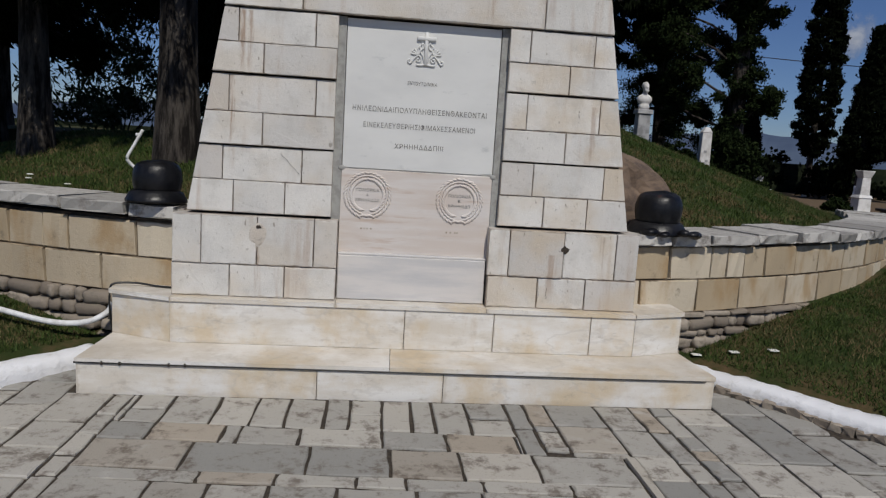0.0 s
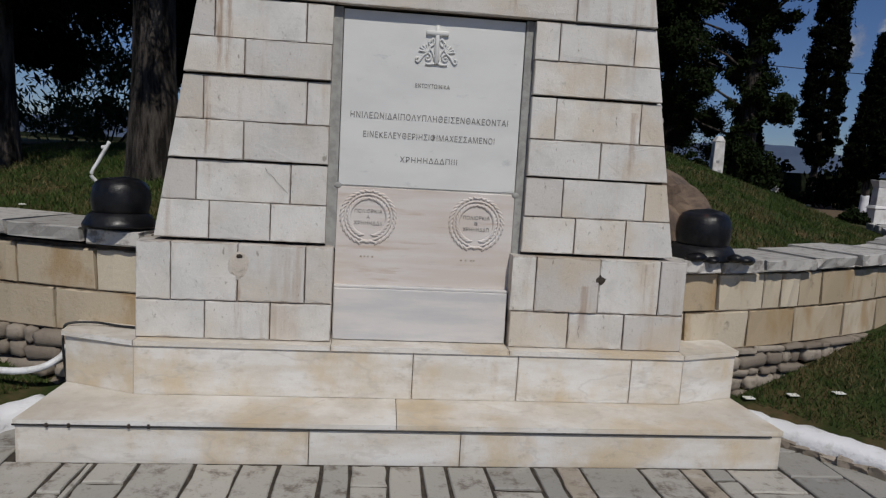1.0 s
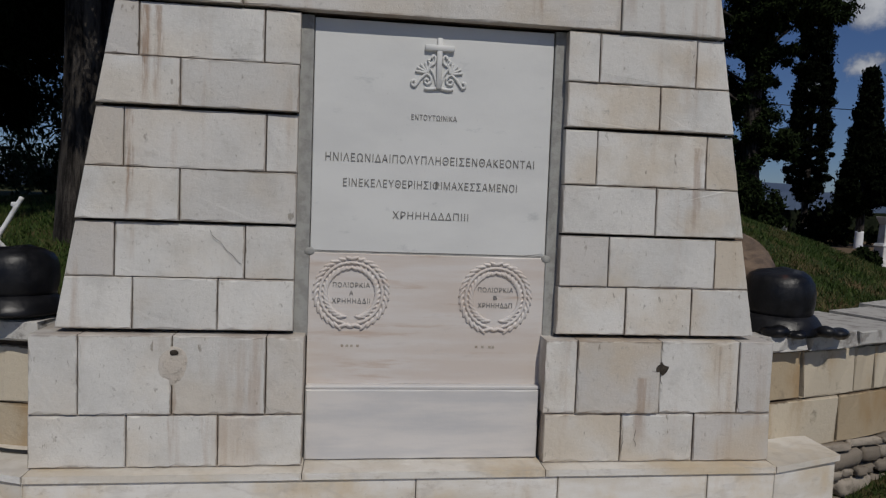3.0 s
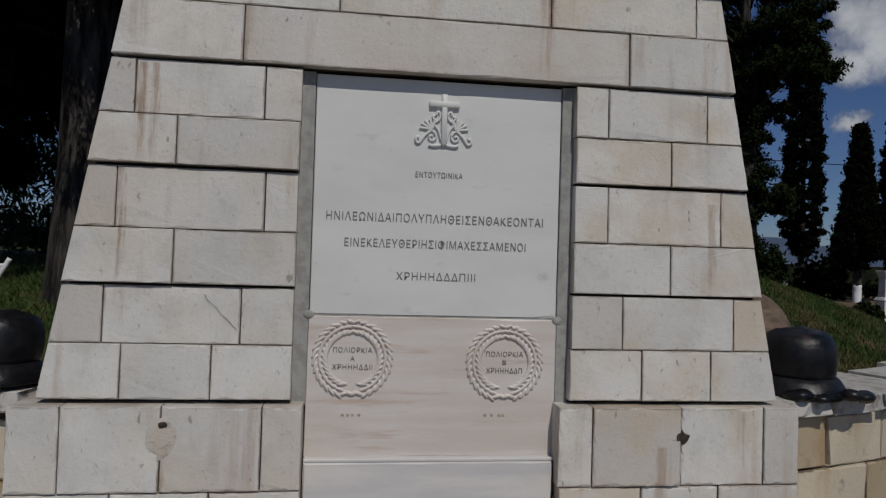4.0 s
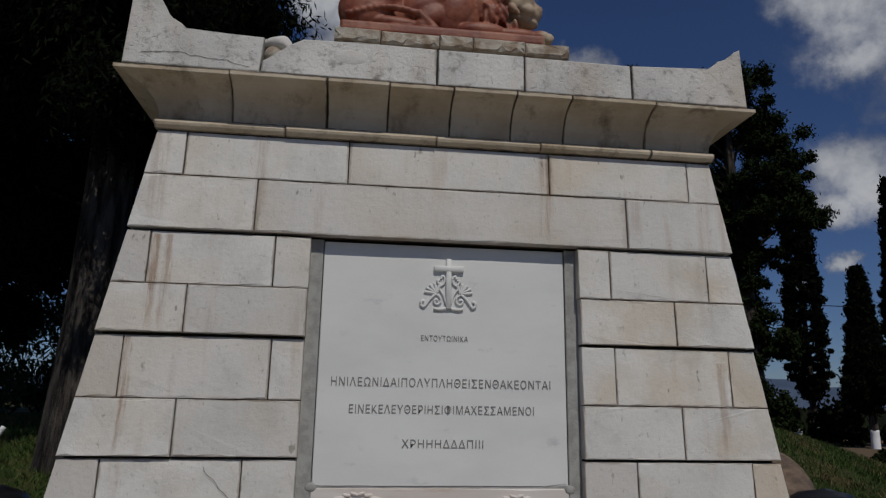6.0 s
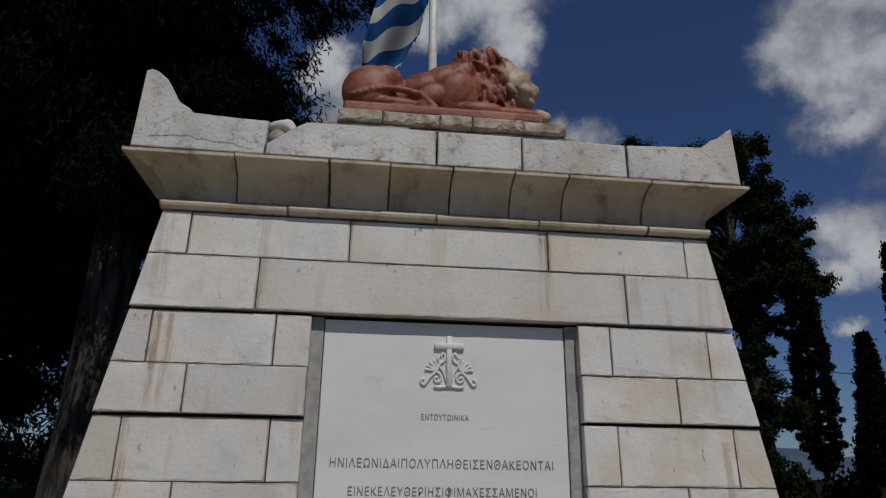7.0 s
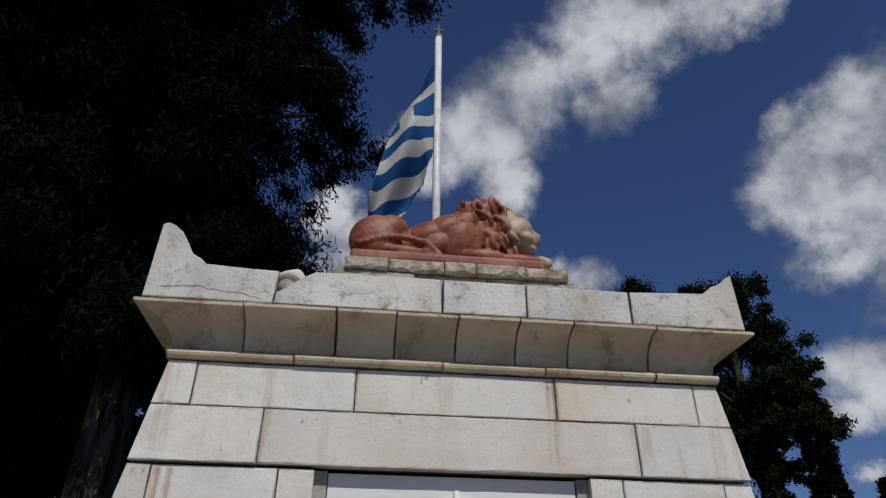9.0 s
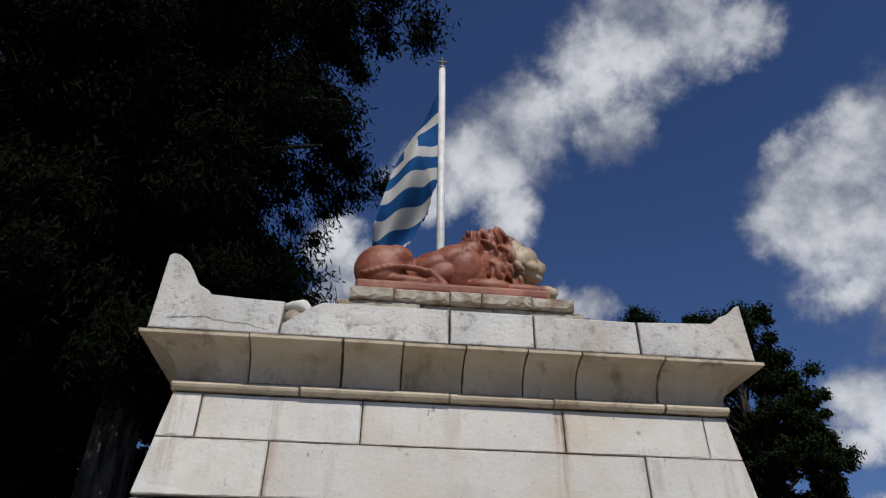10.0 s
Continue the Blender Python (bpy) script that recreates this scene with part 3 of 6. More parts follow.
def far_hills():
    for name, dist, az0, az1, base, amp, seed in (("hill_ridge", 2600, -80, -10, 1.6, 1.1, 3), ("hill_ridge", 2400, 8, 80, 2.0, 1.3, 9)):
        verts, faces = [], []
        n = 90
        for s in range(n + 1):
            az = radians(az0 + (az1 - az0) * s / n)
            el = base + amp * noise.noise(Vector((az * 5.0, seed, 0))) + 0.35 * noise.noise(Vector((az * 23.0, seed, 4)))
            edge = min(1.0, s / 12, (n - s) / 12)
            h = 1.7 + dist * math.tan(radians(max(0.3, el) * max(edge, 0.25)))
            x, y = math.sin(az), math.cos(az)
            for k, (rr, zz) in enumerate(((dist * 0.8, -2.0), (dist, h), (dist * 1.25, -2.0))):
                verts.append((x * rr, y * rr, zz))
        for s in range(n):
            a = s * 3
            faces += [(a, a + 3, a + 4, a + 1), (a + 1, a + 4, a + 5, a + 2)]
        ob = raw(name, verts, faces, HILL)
        tagged(ob, "distant mountain ridge on the horizon with blue-grey haze in its colour", "mountain", kind="structure")


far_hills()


# ---------- the monument ----------
monument = empty("monument", (0.0, 4.8, 0.0))
monument.location = (0, 0, 0)
tagged(monument, "battered white marble block monument with inscribed slab and cornice", "monument")
CX = 0.013


def half(z):
    return 1.572 - (z - 1.13) * 0.1705


JW = 0.0024     # half a joint
FACE, PLINTH = 4.86, 4.80
# courses: bottom, top, ends of the stones from the rims to the niche on either side (None is the battered rim)
COURSES = [
    (1.133, 1.357, [None, -1.247, -0.896, -0.572], [0.614, 0.944, 1.266, None]),
    (1.357, 1.592, [None, -1.324, -0.786, -0.572], [0.617, 0.851, 1.374, None]),
    (1.600, 1.823, [None, -1.059, -0.570], [0.618, 1.066, None]),
    (1.823, 2.073, [None, -1.287, -0.704, -0.570], [0.617, 0.770, 1.302, None]),
    (2.083, 2.285, [None, -1.059, -0.568], [0.617, 1.057, None]),
    (2.285, 2.509, [None, -1.227, -0.717, -0.566], [0.612, 0.760, 1.224, None]),
    (2.518, 2.755, [None, -0.809, 0.848, None], None),
    (2.755, 2.955, [None, -1.123, -0.425, 0.487, 1.158, None], None),
]
for number, (z0, z1, left, right) in enumerate(COURSES):
    lower = number % 2 == 0
    y0, y1 = (FACE - 0.010, FACE - 0.002) if lower else (FACE - 0.002, FACE + 0.006)
    for ends in (left, right):
        if not ends:
            continue
        for a in range(len(ends) - 1):
            e, f = ends[a], ends[a + 1]
            first = e is None
            last = f is None
            l0, l1 = (CX - half(z0), CX - half(z1)) if first else (e + JW, e + JW)
            h0, h1 = (CX + half(z0), CX + half(z1)) if last else (f - JW, f - JW)
            dy = rng.uniform(-0.004, 0.004)
            part("block", block_bm(l0, h0, l1, h1, z0 + 0.0017, z1 - 0.0017, y0 + dy, y1 + dy, 5.02), MARBLE, monument)
PLINTHS = [
    (0.545, 0.775, [-1.648, -1.255, -0.879, -0.520], [0.563, 0.934, 1.290, 1.674]),
    (0.775, 1.118, [-1.643, -1.448, -1.070, -0.681, -0.520], [0.556, 0.708, 1.110, 1.499, 1.668]),
]
for z0, z1, left, right in PLINTHS:
    for ends in (left, right):
        for a in range(len(ends) - 1):
            dy = rng.uniform(-0.004, 0.004)
            part("plinth_block", block_bm(ends[a] + JW, ends[a + 1] - JW, ends[a] + JW, ends[a + 1] - JW, z0 + 0.002, z1 - 0.002, PLINTH + dy, PLINTH + dy + 0.004, 5.05, 0.0045), MARBLE, monument)


def core():
    bm = bmesh.new()
    def ring(z, h, y0, y1):
        return [bm.verts.new((CX + sx * h, y, z)) for sx, y in ((-1, y0), (1, y0), (1, y1), (-1, y1))]
    rings = [ring(0.50, 1.63, 5.0, 7.6), ring(1.122, 1.63, 5.0, 7.6), ring(1.123, half(1.13) - 0.012, 5.0, 7.5), ring(2.97, half(2.96) - 0.012, 5.0, 7.2)]
    for a in range(3):
        for s in range(4):
            bm.faces.new((rings[a][s], rings[a][(s + 1) % 4], rings[a + 1][(s + 1) % 4], rings[a + 1][s]))
    bm.faces.new(rings[0][::-1])
    bm.faces.new(rings[-1])
    part("rubble_core", bm, CORE, monument, "dark mortared masonry behind the marble facing")


core()
for number, (z0, z1, left, right) in enumerate(COURSES):
    for side in (-1, 1):
        y = 5.024
        step = 0.42 if number % 2 else 0.62
        while y < 7.4:
            e = min(7.42, y + step)
            bm = bmesh.new()
            ring = []
            for z, g in ((z0 + 0.002, 0), (z1 - 0.002, 0)):
                for yy in (y + JW, e - JW):
                    for dx in (-0.10, 0.0):
                        ring.append(bm.verts.new((CX + side * (half(z) + dx), yy, z)))
            for f in ((0, 1, 3, 2), (4, 6, 7, 5), (1, 5, 7, 3), (0, 2, 6, 4), (0, 4, 5, 1), (2, 3, 7, 6)):
                bm.faces.new([ring[i] for i in f])
            part("block", bm, MARBLE, monument)
            y = e
            step = rng.uniform(0.45, 0.75)
for z0, z1, left, right in PLINTHS:
    for side in (-1, 1):
        for y, e in ((5.054, 5.7), (5.7, 6.4), (6.4, 7.0), (7.0, 7.6)):
            xs = sorted((CX + side * 1.52, CX + side * 1.655))
            part("plinth_block", box_bm(xs[0], xs[1], y + JW, e - JW, z0 + 0.002, z1 - 0.002, 0.004), MARBLE, monument)
part("back_facing", box_bm(CX - 1.52, CX + 1.52, 7.56, 7.64, 0.5, 1.118, 0.004), MARBLE, monument)
bm = box_bm(-0.5, 0.5, 7.40, 7.50, 1.133, 2.955, 0.004)
for v in bm.verts:
    v.co.x = CX + math.copysign(half(v.co.z) - 0.02, v.co.x)
part("back_facing", bm, MARBLE, monument)
# mortar fill between the facing stones, set back from their faces
def fill(x0, x1, z0, z1, y):
    part("mortar_bed", box_bm(x0, x1, y, 5.01, z0, z1), CORE, monument)


fill(-1.63, -0.53, 0.55, 1.11, PLINTH + 0.035)
fill(0.566, 1.655, 0.55, 1.11, PLINTH + 0.035)
for z0, z1, left, right in COURSES:
    zt = z1 + 0.012 if z1 < 2.9 else z1
    if right:
        fill(CX - half(zt) + 0.012, left[-1] - 0.012, z0, zt, FACE + 0.045)
        fill(right[0] + 0.012, CX + half(zt) - 0.012, z0, zt, FACE + 0.045)
    else:
        fill(CX - half(zt) + 0.012, CX + half(zt) - 0.012, z0, zt, FACE + 0.045)

# the niche: slabs and the cement strips round them
SLAB_Y = 4.914
slab = part("inscription_slab", block_bm(-0.512, 0.562, -0.512, 0.560, 1.486, 2.505, SLAB_Y, SLAB_Y, 5.02, 0.004, 0.001), SLAB, monument, "smooth white marble slab with carved Greek lines")
relief = part("wreath_slab", block_bm(-0.518, 0.566, -0.514, 0.564, 0.882, 1.478, SLAB_Y - 0.004, SLAB_Y - 0.004, 5.02, 0.004, 0.001), PINK, monument, "pinkish veined marble slab with two carved wreaths")
part("base_slab", block_bm(-0.516, 0.553, -0.516, 0.553, 0.546, 0.868, SLAB_Y - 0.05, SLAB_Y - 0.046, 5.02, 0.008, 0.001), GREYM, monument, "grey-veined marble slab at the foot of the niche")
part("slab_ledge", box_bm(-0.516, 0.560, SLAB_Y - 0.042, 5.02, 0.868, 0.884, 0.004), GREYM, monument)
for x0, x1 in ((-0.580, -0.515), (0.565, 0.625)):
    part("cement_strip", block_bm(x0, x1, x0, x1, 1.10, 2.512, SLAB_Y - 0.004, SLAB_Y - 0.004, 5.02, 0.003, 0.002), MORTAR, monument, "rough grey cement strip beside the slab")
part("cement_joint", block_bm(-0.52, 0.57, -0.52, 0.57, 1.470, 1.492, SLAB_Y + 0.004, SLAB_Y + 0.004, 5.02, 0.002, 0.001), MORTAR, monument)
for x, z in ((-0.515, 1.482), (0.568, 1.474)):
    bm = bmesh.new()
    add_ball(bm, (x, SLAB_Y, z), (0.026, 0.010, 0.020), sub=2)
    part("cement_patch", bm, MORTAR, monument, smooth=True)

TY = SLAB_Y - 0.0012
text_mesh("letters", "ΕΝΤΟΥΤΩΙΝΙKΑ", 0.033, (0.022, TY, 2.094), LETTER, slab, 0.205)
text_mesh("letters", "ΗΝΙΛΕΩΝΙΔΑΙΠΟΛΥΠΛΗΘΕΙΣΕΝΘΑKΕΟΝΤΑΙ", 0.050, (0.018, TY, 1.903), LETTER, slab, 0.945)
text_mesh("letters", "ΕΙΝΕKΕΛΕΥΘΕΡΙΗΣΙΦΙΜΑΧΕΣΣΑΜΕΝΟΙ", 0.048, (0.020, TY, 1.792), LETTER, slab, 0.790)
text_mesh("letters", "ΧΡΗΗΗΔΔΔΠΙΙΙ", 0.046, (0.022, TY, 1.653), LETTER, slab, 0.345)


def carved_cross():
    bm = bmesh.new()
    y = SLAB_Y
    cx, top = 0.036, 2.447
    def bar(x0, x1, z0, z1, t=0.016):
        b = box_bm(x0, x1, y - t, y + 0.004, z0, z1, 0.003)
        me = bpy.data.meshes.new("t")
        b.to_mesh(me)
        b.free()
        bm.from_mesh(me)
        bpy.data.meshes.remove(me)
    bar(cx - 0.012, cx + 0.012, 2.225, top)
    bar(cx - 0.066, cx + 0.066, top - 0.058, top - 0.032, 0.0175)
    def stroke(points, r):
        b = tube_bm(smooth_path(points, 6), r, 6)
        me = bpy.data.meshes.new("t")
        b.to_mesh(me)
        b.free()
        bm.from_mesh(me)
        bpy.data.meshes.remove(me)
    for s in (-1, 1):
        def P(dx, z):
            return (cx + s * dx, y - 0.004, z)
        stroke([P(0.012, 2.226), P(0.045, 2.222), P(0.064, 2.226)], 0.008)
        stroke([P(0.010, 2.245), P(0.022, 2.285), P(0.042, 2.318), P(0.022, 2.336), P(0.018, 2.362), P(0.030, 2.370), P(0.034, 2.356)], 0.006)
        # scrolls
        stroke([P(0.060, 2.290), P(0.045, 2.283), P(0.034, 2.268), P(0.038, 2.250), P(0.054, 2.244), P(0.064, 2.256), P(0.056, 2.267), P(0.048, 2.261)], 0.006)
        stroke([P(0.055, 2.290), P(0.080, 2.268), P(0.094, 2.248), P(0.108, 2.232), P(0.120, 2.240), P(0.118, 2.256), P(0.106, 2.256)], 0.007)
        for k in range(5):
            a = radians(8 + 24 * k)
            stroke([P(0.052, 2.292), P(0.052 + 0.055 * math.cos(a), 2.292 + 0.046 * math.sin(a))], 0.0065)
        stroke([P(0.038, 2.330), P(0.050, 2.345), P(0.040, 2.352)], 0.006)
    part("carved_cross", bm, SLAB, slab, "carved cross rising from scrolled leaves", True)


carved_cross()


def wreath(cx, cz, lines):
    bm = bmesh.new()
    y = SLAB_Y - 0.006
    for s in (-1, 1):
        for k in range(15):
            a = radians(-68 + 153 * k / 14)
            for side, tilt in ((0.83, 26), (1.0, 3), (1.16, -24)):
                r = 0.138 * side
                px, pz = cx + s * r * math.cos(a), cz + r * math.sin(a)
                way = math.degrees(a) + 90 - tilt
                ang = way if s > 0 else 180 - way
                m = pose(px, y, pz, 0, -ang, 0) @ Matrix.Diagonal((0.032 if k < 13 else 0.022, 0.011, 0.0082, 1))
                bmesh.ops.create_icosphere(bm, subdivisions=1, radius=1.0, matrix=m)
    for dx in (-0.014, 0.014):
        add_ball(bm, (cx + dx * 2.2, y, cz - 0.146), (0.030, 0.010, 0.008), (0, 16 if dx > 0 else -16, 0), 2)
        add_ball(bm, (cx + dx * 0.6, y, cz - 0.146), (0.020, 0.011, 0.009), (0, -24 if dx > 0 else 24, 0), 2)
    ring = part("carved_wreath", bm, PINK, relief, "carved laurel wreath in low relief", True)
    remeshed(ring, 0.0027, 1)
    ring.data.materials.clear()
    ring.data.materials.append(PINK)
    for words, size, dz, width in lines:
        text_mesh("letters", words, size, (cx, SLAB_Y - 0.0055, cz + dz), LETTER, relief, width)


wreath(-0.325, 1.298, (("ΠΟΛΙΟΡKΙΑ", 0.030, 0.036, 0.165), ("Α", 0.026, 0.000, 0.018), ("ΧΡΗΗΗΔΔΙΙ", 0.031, -0.036, 0.170)))
wreath(0.335, 1.288, (("ΠΟΛΙΟΡKΙΑ", 0.030, 0.036, 0.165), ("B", 0.026, 0.000, 0.018), ("ΧΡΗΗΗΔΔΠ", 0.031, -0.036, 0.160)))
for x in (-0.36, -0.338, -0.318, -0.290, 0.255, 0.285, 0.318, 0.334):
    part("mason_mark", box_bm(x - 0.006, x + 0.006, SLAB_Y - 0.0056, SLAB_Y, 1.053, 1.064), PEDESTAL, relief)

# plugged and broken hole where old fittings sat in the plinth
bm = bmesh.new()
add_ball(bm, (-1.065, PLINTH + 0.004, 0.985), (0.066, 0.0085, 0.078), sub=4)
for v in bm.verts:
    v.co += Vector((noise.noise(v.co * 9), 0, noise.noise(v.co * 9 + Vector((5, 0, 0))))) * 0.026
part("cement_plug", bm, CORNICE, monument, "round grey cement patch over an old fitting", True)
bm = bmesh.new()
add_ball(bm, (-1.062, PLINTH - 0.004, 1.046), (0.020, 0.006, 0.012), sub=2)
for v in bm.verts:
    v.co += Vector((noise.noise(v.co * 40), 0, noise.noise(v.co * 40 + Vector((5, 0, 0))))) * 0.012
part("broken_hole", bm, JOINT, monument, "dark socket hole above the cement patch", True)
bm = bmesh.new()
add_ball(bm, (1.105, PLINTH + 0.006, 0.985), (0.034, 0.009, 0.030), sub=4)
add_ball(bm, (1.072, PLINTH + 0.006, 0.978), (0.040, 0.008, 0.014), sub=4)
for v in bm.verts:
    v.co += Vector((noise.noise(v.co * 40), 0, noise.noise(v.co * 40 + Vector((5, 0, 0))))) * 0.020
part("broken_hole", bm, JOINT, monument, "dark broken socket hole", True)


def crack(points, y):
    """A hairline crack across a stone."""
    pts = [Vector((x, y, z)) for x, z in points]
    fine = []
    for a in range(len(pts) - 1):
        for q in range(6):
            p = pts[a].lerp(pts[a + 1], q / 6)
            fine.append(p + Vector((noise.noise(p * 31), 0, noise.noise(p * 31 + Vector((3, 0, 0))))) * 0.010)
    part("crack", tube_bm(fine + [pts[-1]], 0.0009, 4), JOINT, monument, "hairline crack in the stone")


crack([(0.715, 1.03), (0.86, 1.045), (0.97, 1.02), (1.08, 0.985)], PLINTH + 0.001)
crack([(-0.93, 1.56), (-0.87, 1.49), (-0.80, 1.42)], FACE - 0.0005)
crack([(0.76, 0.90), (0.74, 0.83), (0.71, 0.79)], PLINTH + 0.001)
crack([(0.93, 0.74), (0.945, 0.66), (0.94, 0.60)], PLINTH + 0.001)
crack([(1.00, 0.70), (1.005, 0.62)], PLINTH + 0.001)
crack([(-1.30, 3.23), (-1.16, 3.245), (-1.06, 3.225), (-0.93, 3.215), (-0.86, 3.20)], FACE - 0.159)


# ---------- cornice ----------
def cavetto():
    """(out, z) from the wall's face upwards: how far the cornice stands out."""
    pts = []
    for k in range(9):
        a = k / 8 * math.pi / 2
        pts.append((0.155 * (1 - math.cos(a)), 3.005 + 0.152 * math.sin(a)))
    return pts + [(0.160, 3.160), (0.160, 3.176)]


CAV = cavetto()
HC = half(2.96)


def cornice_piece(x0, x1, corner_l, corner_r, dy):
    bm = bmesh.new()
    rows = []
    for out, z in CAV:
        l = CX - HC - out if corner_l else x0
        r = CX + HC + out if corner_r else x1
        rows.append([bm.verts.new((l, FACE - out + dy, z)), bm.verts.new((r, FACE - out + dy, z)), bm.verts.new((r, 5.25, z)), bm.verts.new((l, 5.25, z))])
    for a in range(len(rows) - 1):
        for s in range(4):
            bm.faces.new((rows[a][s], rows[a][(s + 1) % 4], rows[a + 1][(s + 1) % 4], rows[a + 1][s]))
    bm.faces.new(rows[0][::-1])
    bm.faces.new(rows[-1])
    return bm


joints = [None, -0.938, -0.529, -0.261, 0.021, 0.304, 0.555, 0.949, None]
for a in range(len(joints) - 1):
    e, f = joints[a], joints[a + 1]
    part("cornice_block", cornice_piece((e or 0) + 0.0026, (f or 0) - 0.0026, e is None, f is None, rng.uniform(-0.005, 0.004)), CAVETTO, monument)
part("cornice_core", box_bm(CX - HC + 0.03, CX + HC - 0.03, FACE + 0.03, 5.24, 3.0, 3.17), CORE, monument)
# side returns of the cornice
for s in (-1, 1):
    bm = bmesh.new()
    rows = []
    for out, z in CAV:
        rows.append([bm.verts.new((CX + s * (HC + out), 5.252, z)), bm.verts.new((CX + s * (HC + out), 7.2 + out, z)), bm.verts.new((CX + s * 0.9, 7.2 + out, z)), bm.verts.new((CX + s * 0.9, 5.252, z))])
    for a in range(len(rows) - 1):
        for k in range(4):
            bm.faces.new((rows[a][k], rows[a][(k + 1) % 4], rows[a + 1][(k + 1) % 4], rows[a + 1][k]))
    bm.faces.new(rows[0])
    bm.faces.new(rows[-1])
    part("cornice_return", bm, CAVETTO, monument)
# round moulding under the cornice
rolls = [-HC - 0.012, -0.72, -0.05, 0.43, 0.96, HC + 0.012]
for a in range(len(rolls) - 1):
    x0, x1 = CX + rolls[a] + (0.002 if a else 0), CX + rolls[a + 1] - (0.002 if a < 4 else 0)
    dy = rng.uniform(-0.004, 0.004)
    bm = bmesh.new()
    prof = [(0.02, 2.960), (-0.012, 2.962), (-0.026, 2.972), (-0.030, 2.983), (-0.026, 2.994), (-0.012, 3.003), (0.02, 3.005)]
    ends = [[bm.verts.new((x, FACE + o + dy, z)) for o, z in prof] for x in (x0, x1)]
    for k in range(len(prof) - 1):
        bm.faces.new((ends[0][k], ends[1][k], ends[1][k + 1], ends[0][k + 1]))
    bm.faces.new(ends[0])
    bm.faces.new(ends[1][::-1])
    part("roll_moulding", bm, CAVETTO, monument)
part("moulding_core", box_bm(CX - HC + 0.01, CX + HC - 0.01, FACE + 0.02, 7.2, 2.957, 3.008), CORE, monument)


def parapet_piece(outline, y0, y1):
    """A slab cut to an outline in x and z."""
    bm = bmesh.new()
    front = [bm.verts.new((x, y0 + rng.uniform(-0.002, 0.002), z)) for x, z in outline]
    rear = [bm.verts.new((x, y1, z)) for x, z in outline]
    n = len(outline)
    f = bm.faces.new(front)
    bm.faces.new(rear[::-1])
    for s in range(n):
        bm.faces.new((front[s], rear[s], rear[(s + 1) % n], front[(s + 1) % n]))
    edges = [e for e in f.edges]
    bmesh.ops.bevel(bm, geom=edges, offset=0.006, segments=2, affect="EDGES", profile=0.5)
    return bm


PY0, PY1 = FACE - 0.158, FACE + 0.07
zb, zt = 3.180, 3.350
horn_l = [(-1.375, zb), (-0.818, zb), (-0.806, zt - 0.006), (-1.135, zt), (-1.150, zt + 0.028), (-1.178, zt + 0.045), (-1.205, zt + 0.055), (-1.228, zt + 0.11),
          (-1.262, zt + 0.165), (-1.305, zt + 0.20), (-1.335, zt + 0.212), (-1.358, zt + 0.20)]
part("horned_corner_block", parapet_piece(horn_l, PY0, PY1), CORNICE, monument, "corner stone rising into a worn horn")
part("parapet_block", parapet_piece([(-0.812, zb), (-0.060, zb), (-0.060, zt), (-0.40, zt + 0.004), (-0.640, zt - 0.002), (-0.700, zt - 0.035), (-0.760, zt - 0.085), (-0.806, zt - 0.115)], PY0, PY1), CORNICE, monument, "parapet stone with a broken corner")
bm = bmesh.new()
add_ball(bm, (-0.745, PY0 + 0.06, zt - 0.01), (0.068, 0.05, 0.030), (0, 8, 0), 3)
for v in bm.verts:
    v.co += Vector((noise.noise(v.co * 17), 0.5 * noise.noise(v.co * 17 + Vector((3, 0, 0))), noise.noise(v.co * 17 + Vector((0, 3, 0))))) * 0.030
part("repair_lump", bm, MARBLE, monument, "pale lump of repair mortar in the break", True)
bm = bmesh.new()
add_ball(bm, (-0.765, PY0 + 0.05, zt - 0.065), (0.045, 0.04, 0.045), (0, 0, 0), 2)
part("broken_core", bm, PEDESTAL, monument, "", True)
bm = bmesh.new()
add_ball(bm, (-0.435, PY0 + 0.003, zt - 0.070), (0.080, 0.0045, 0.036), (0, 0, 0), 3)
part("patch", bm, MARBLE, monument, "smooth pale patch on the parapet", True)
part("parapet_block", parapet_piece([(-0.052, zb), (0.333, zb), (0.333, zt - 0.002), (-0.052, zt)], PY0 - 0.004, PY1), CORNICE, monument)
part("parapet_block", parapet_piece([(0.341, zb), (0.835, zb), (0.833, zt - 0.004), (0.341, zt)], PY0, PY1), CORNICE, monument)
horn_r = [(0.843, zb), (1.392, zb), (1.378, 3.475), (1.352, 3.462), (1.325, 3.43), (1.30, 3.41), (1.262, 3.405), (1.256, 3.385), (1.222, 3.372), (1.215, zt + 0.006), (0.843, zt - 0.002)]
part("horned_corner_block", parapet_piece(horn_r, PY0, PY1), CORNICE, monument, "corner stone rising into a broken horn")
for s in (-1, 1):
    x0, x1 = sorted((CX + s * 1.375, CX + s * 1.15))
    part("parapet_return", box_bm(x0, x1, PY1 + 0.004, 7.3, zb, zt, 0.006), CORNICE, monument)
part("top_slab", box_bm(CX - 1.14, CX + 1.14, PY1 + 0.004, 7.25, 3.18, 3.30), CORNICE, monument)

# ---------- lion on its stone base ----------
base = empty("lion_pedestal")
tagged(base, "rough weathered stone courses under the lion statue", "pedestal")
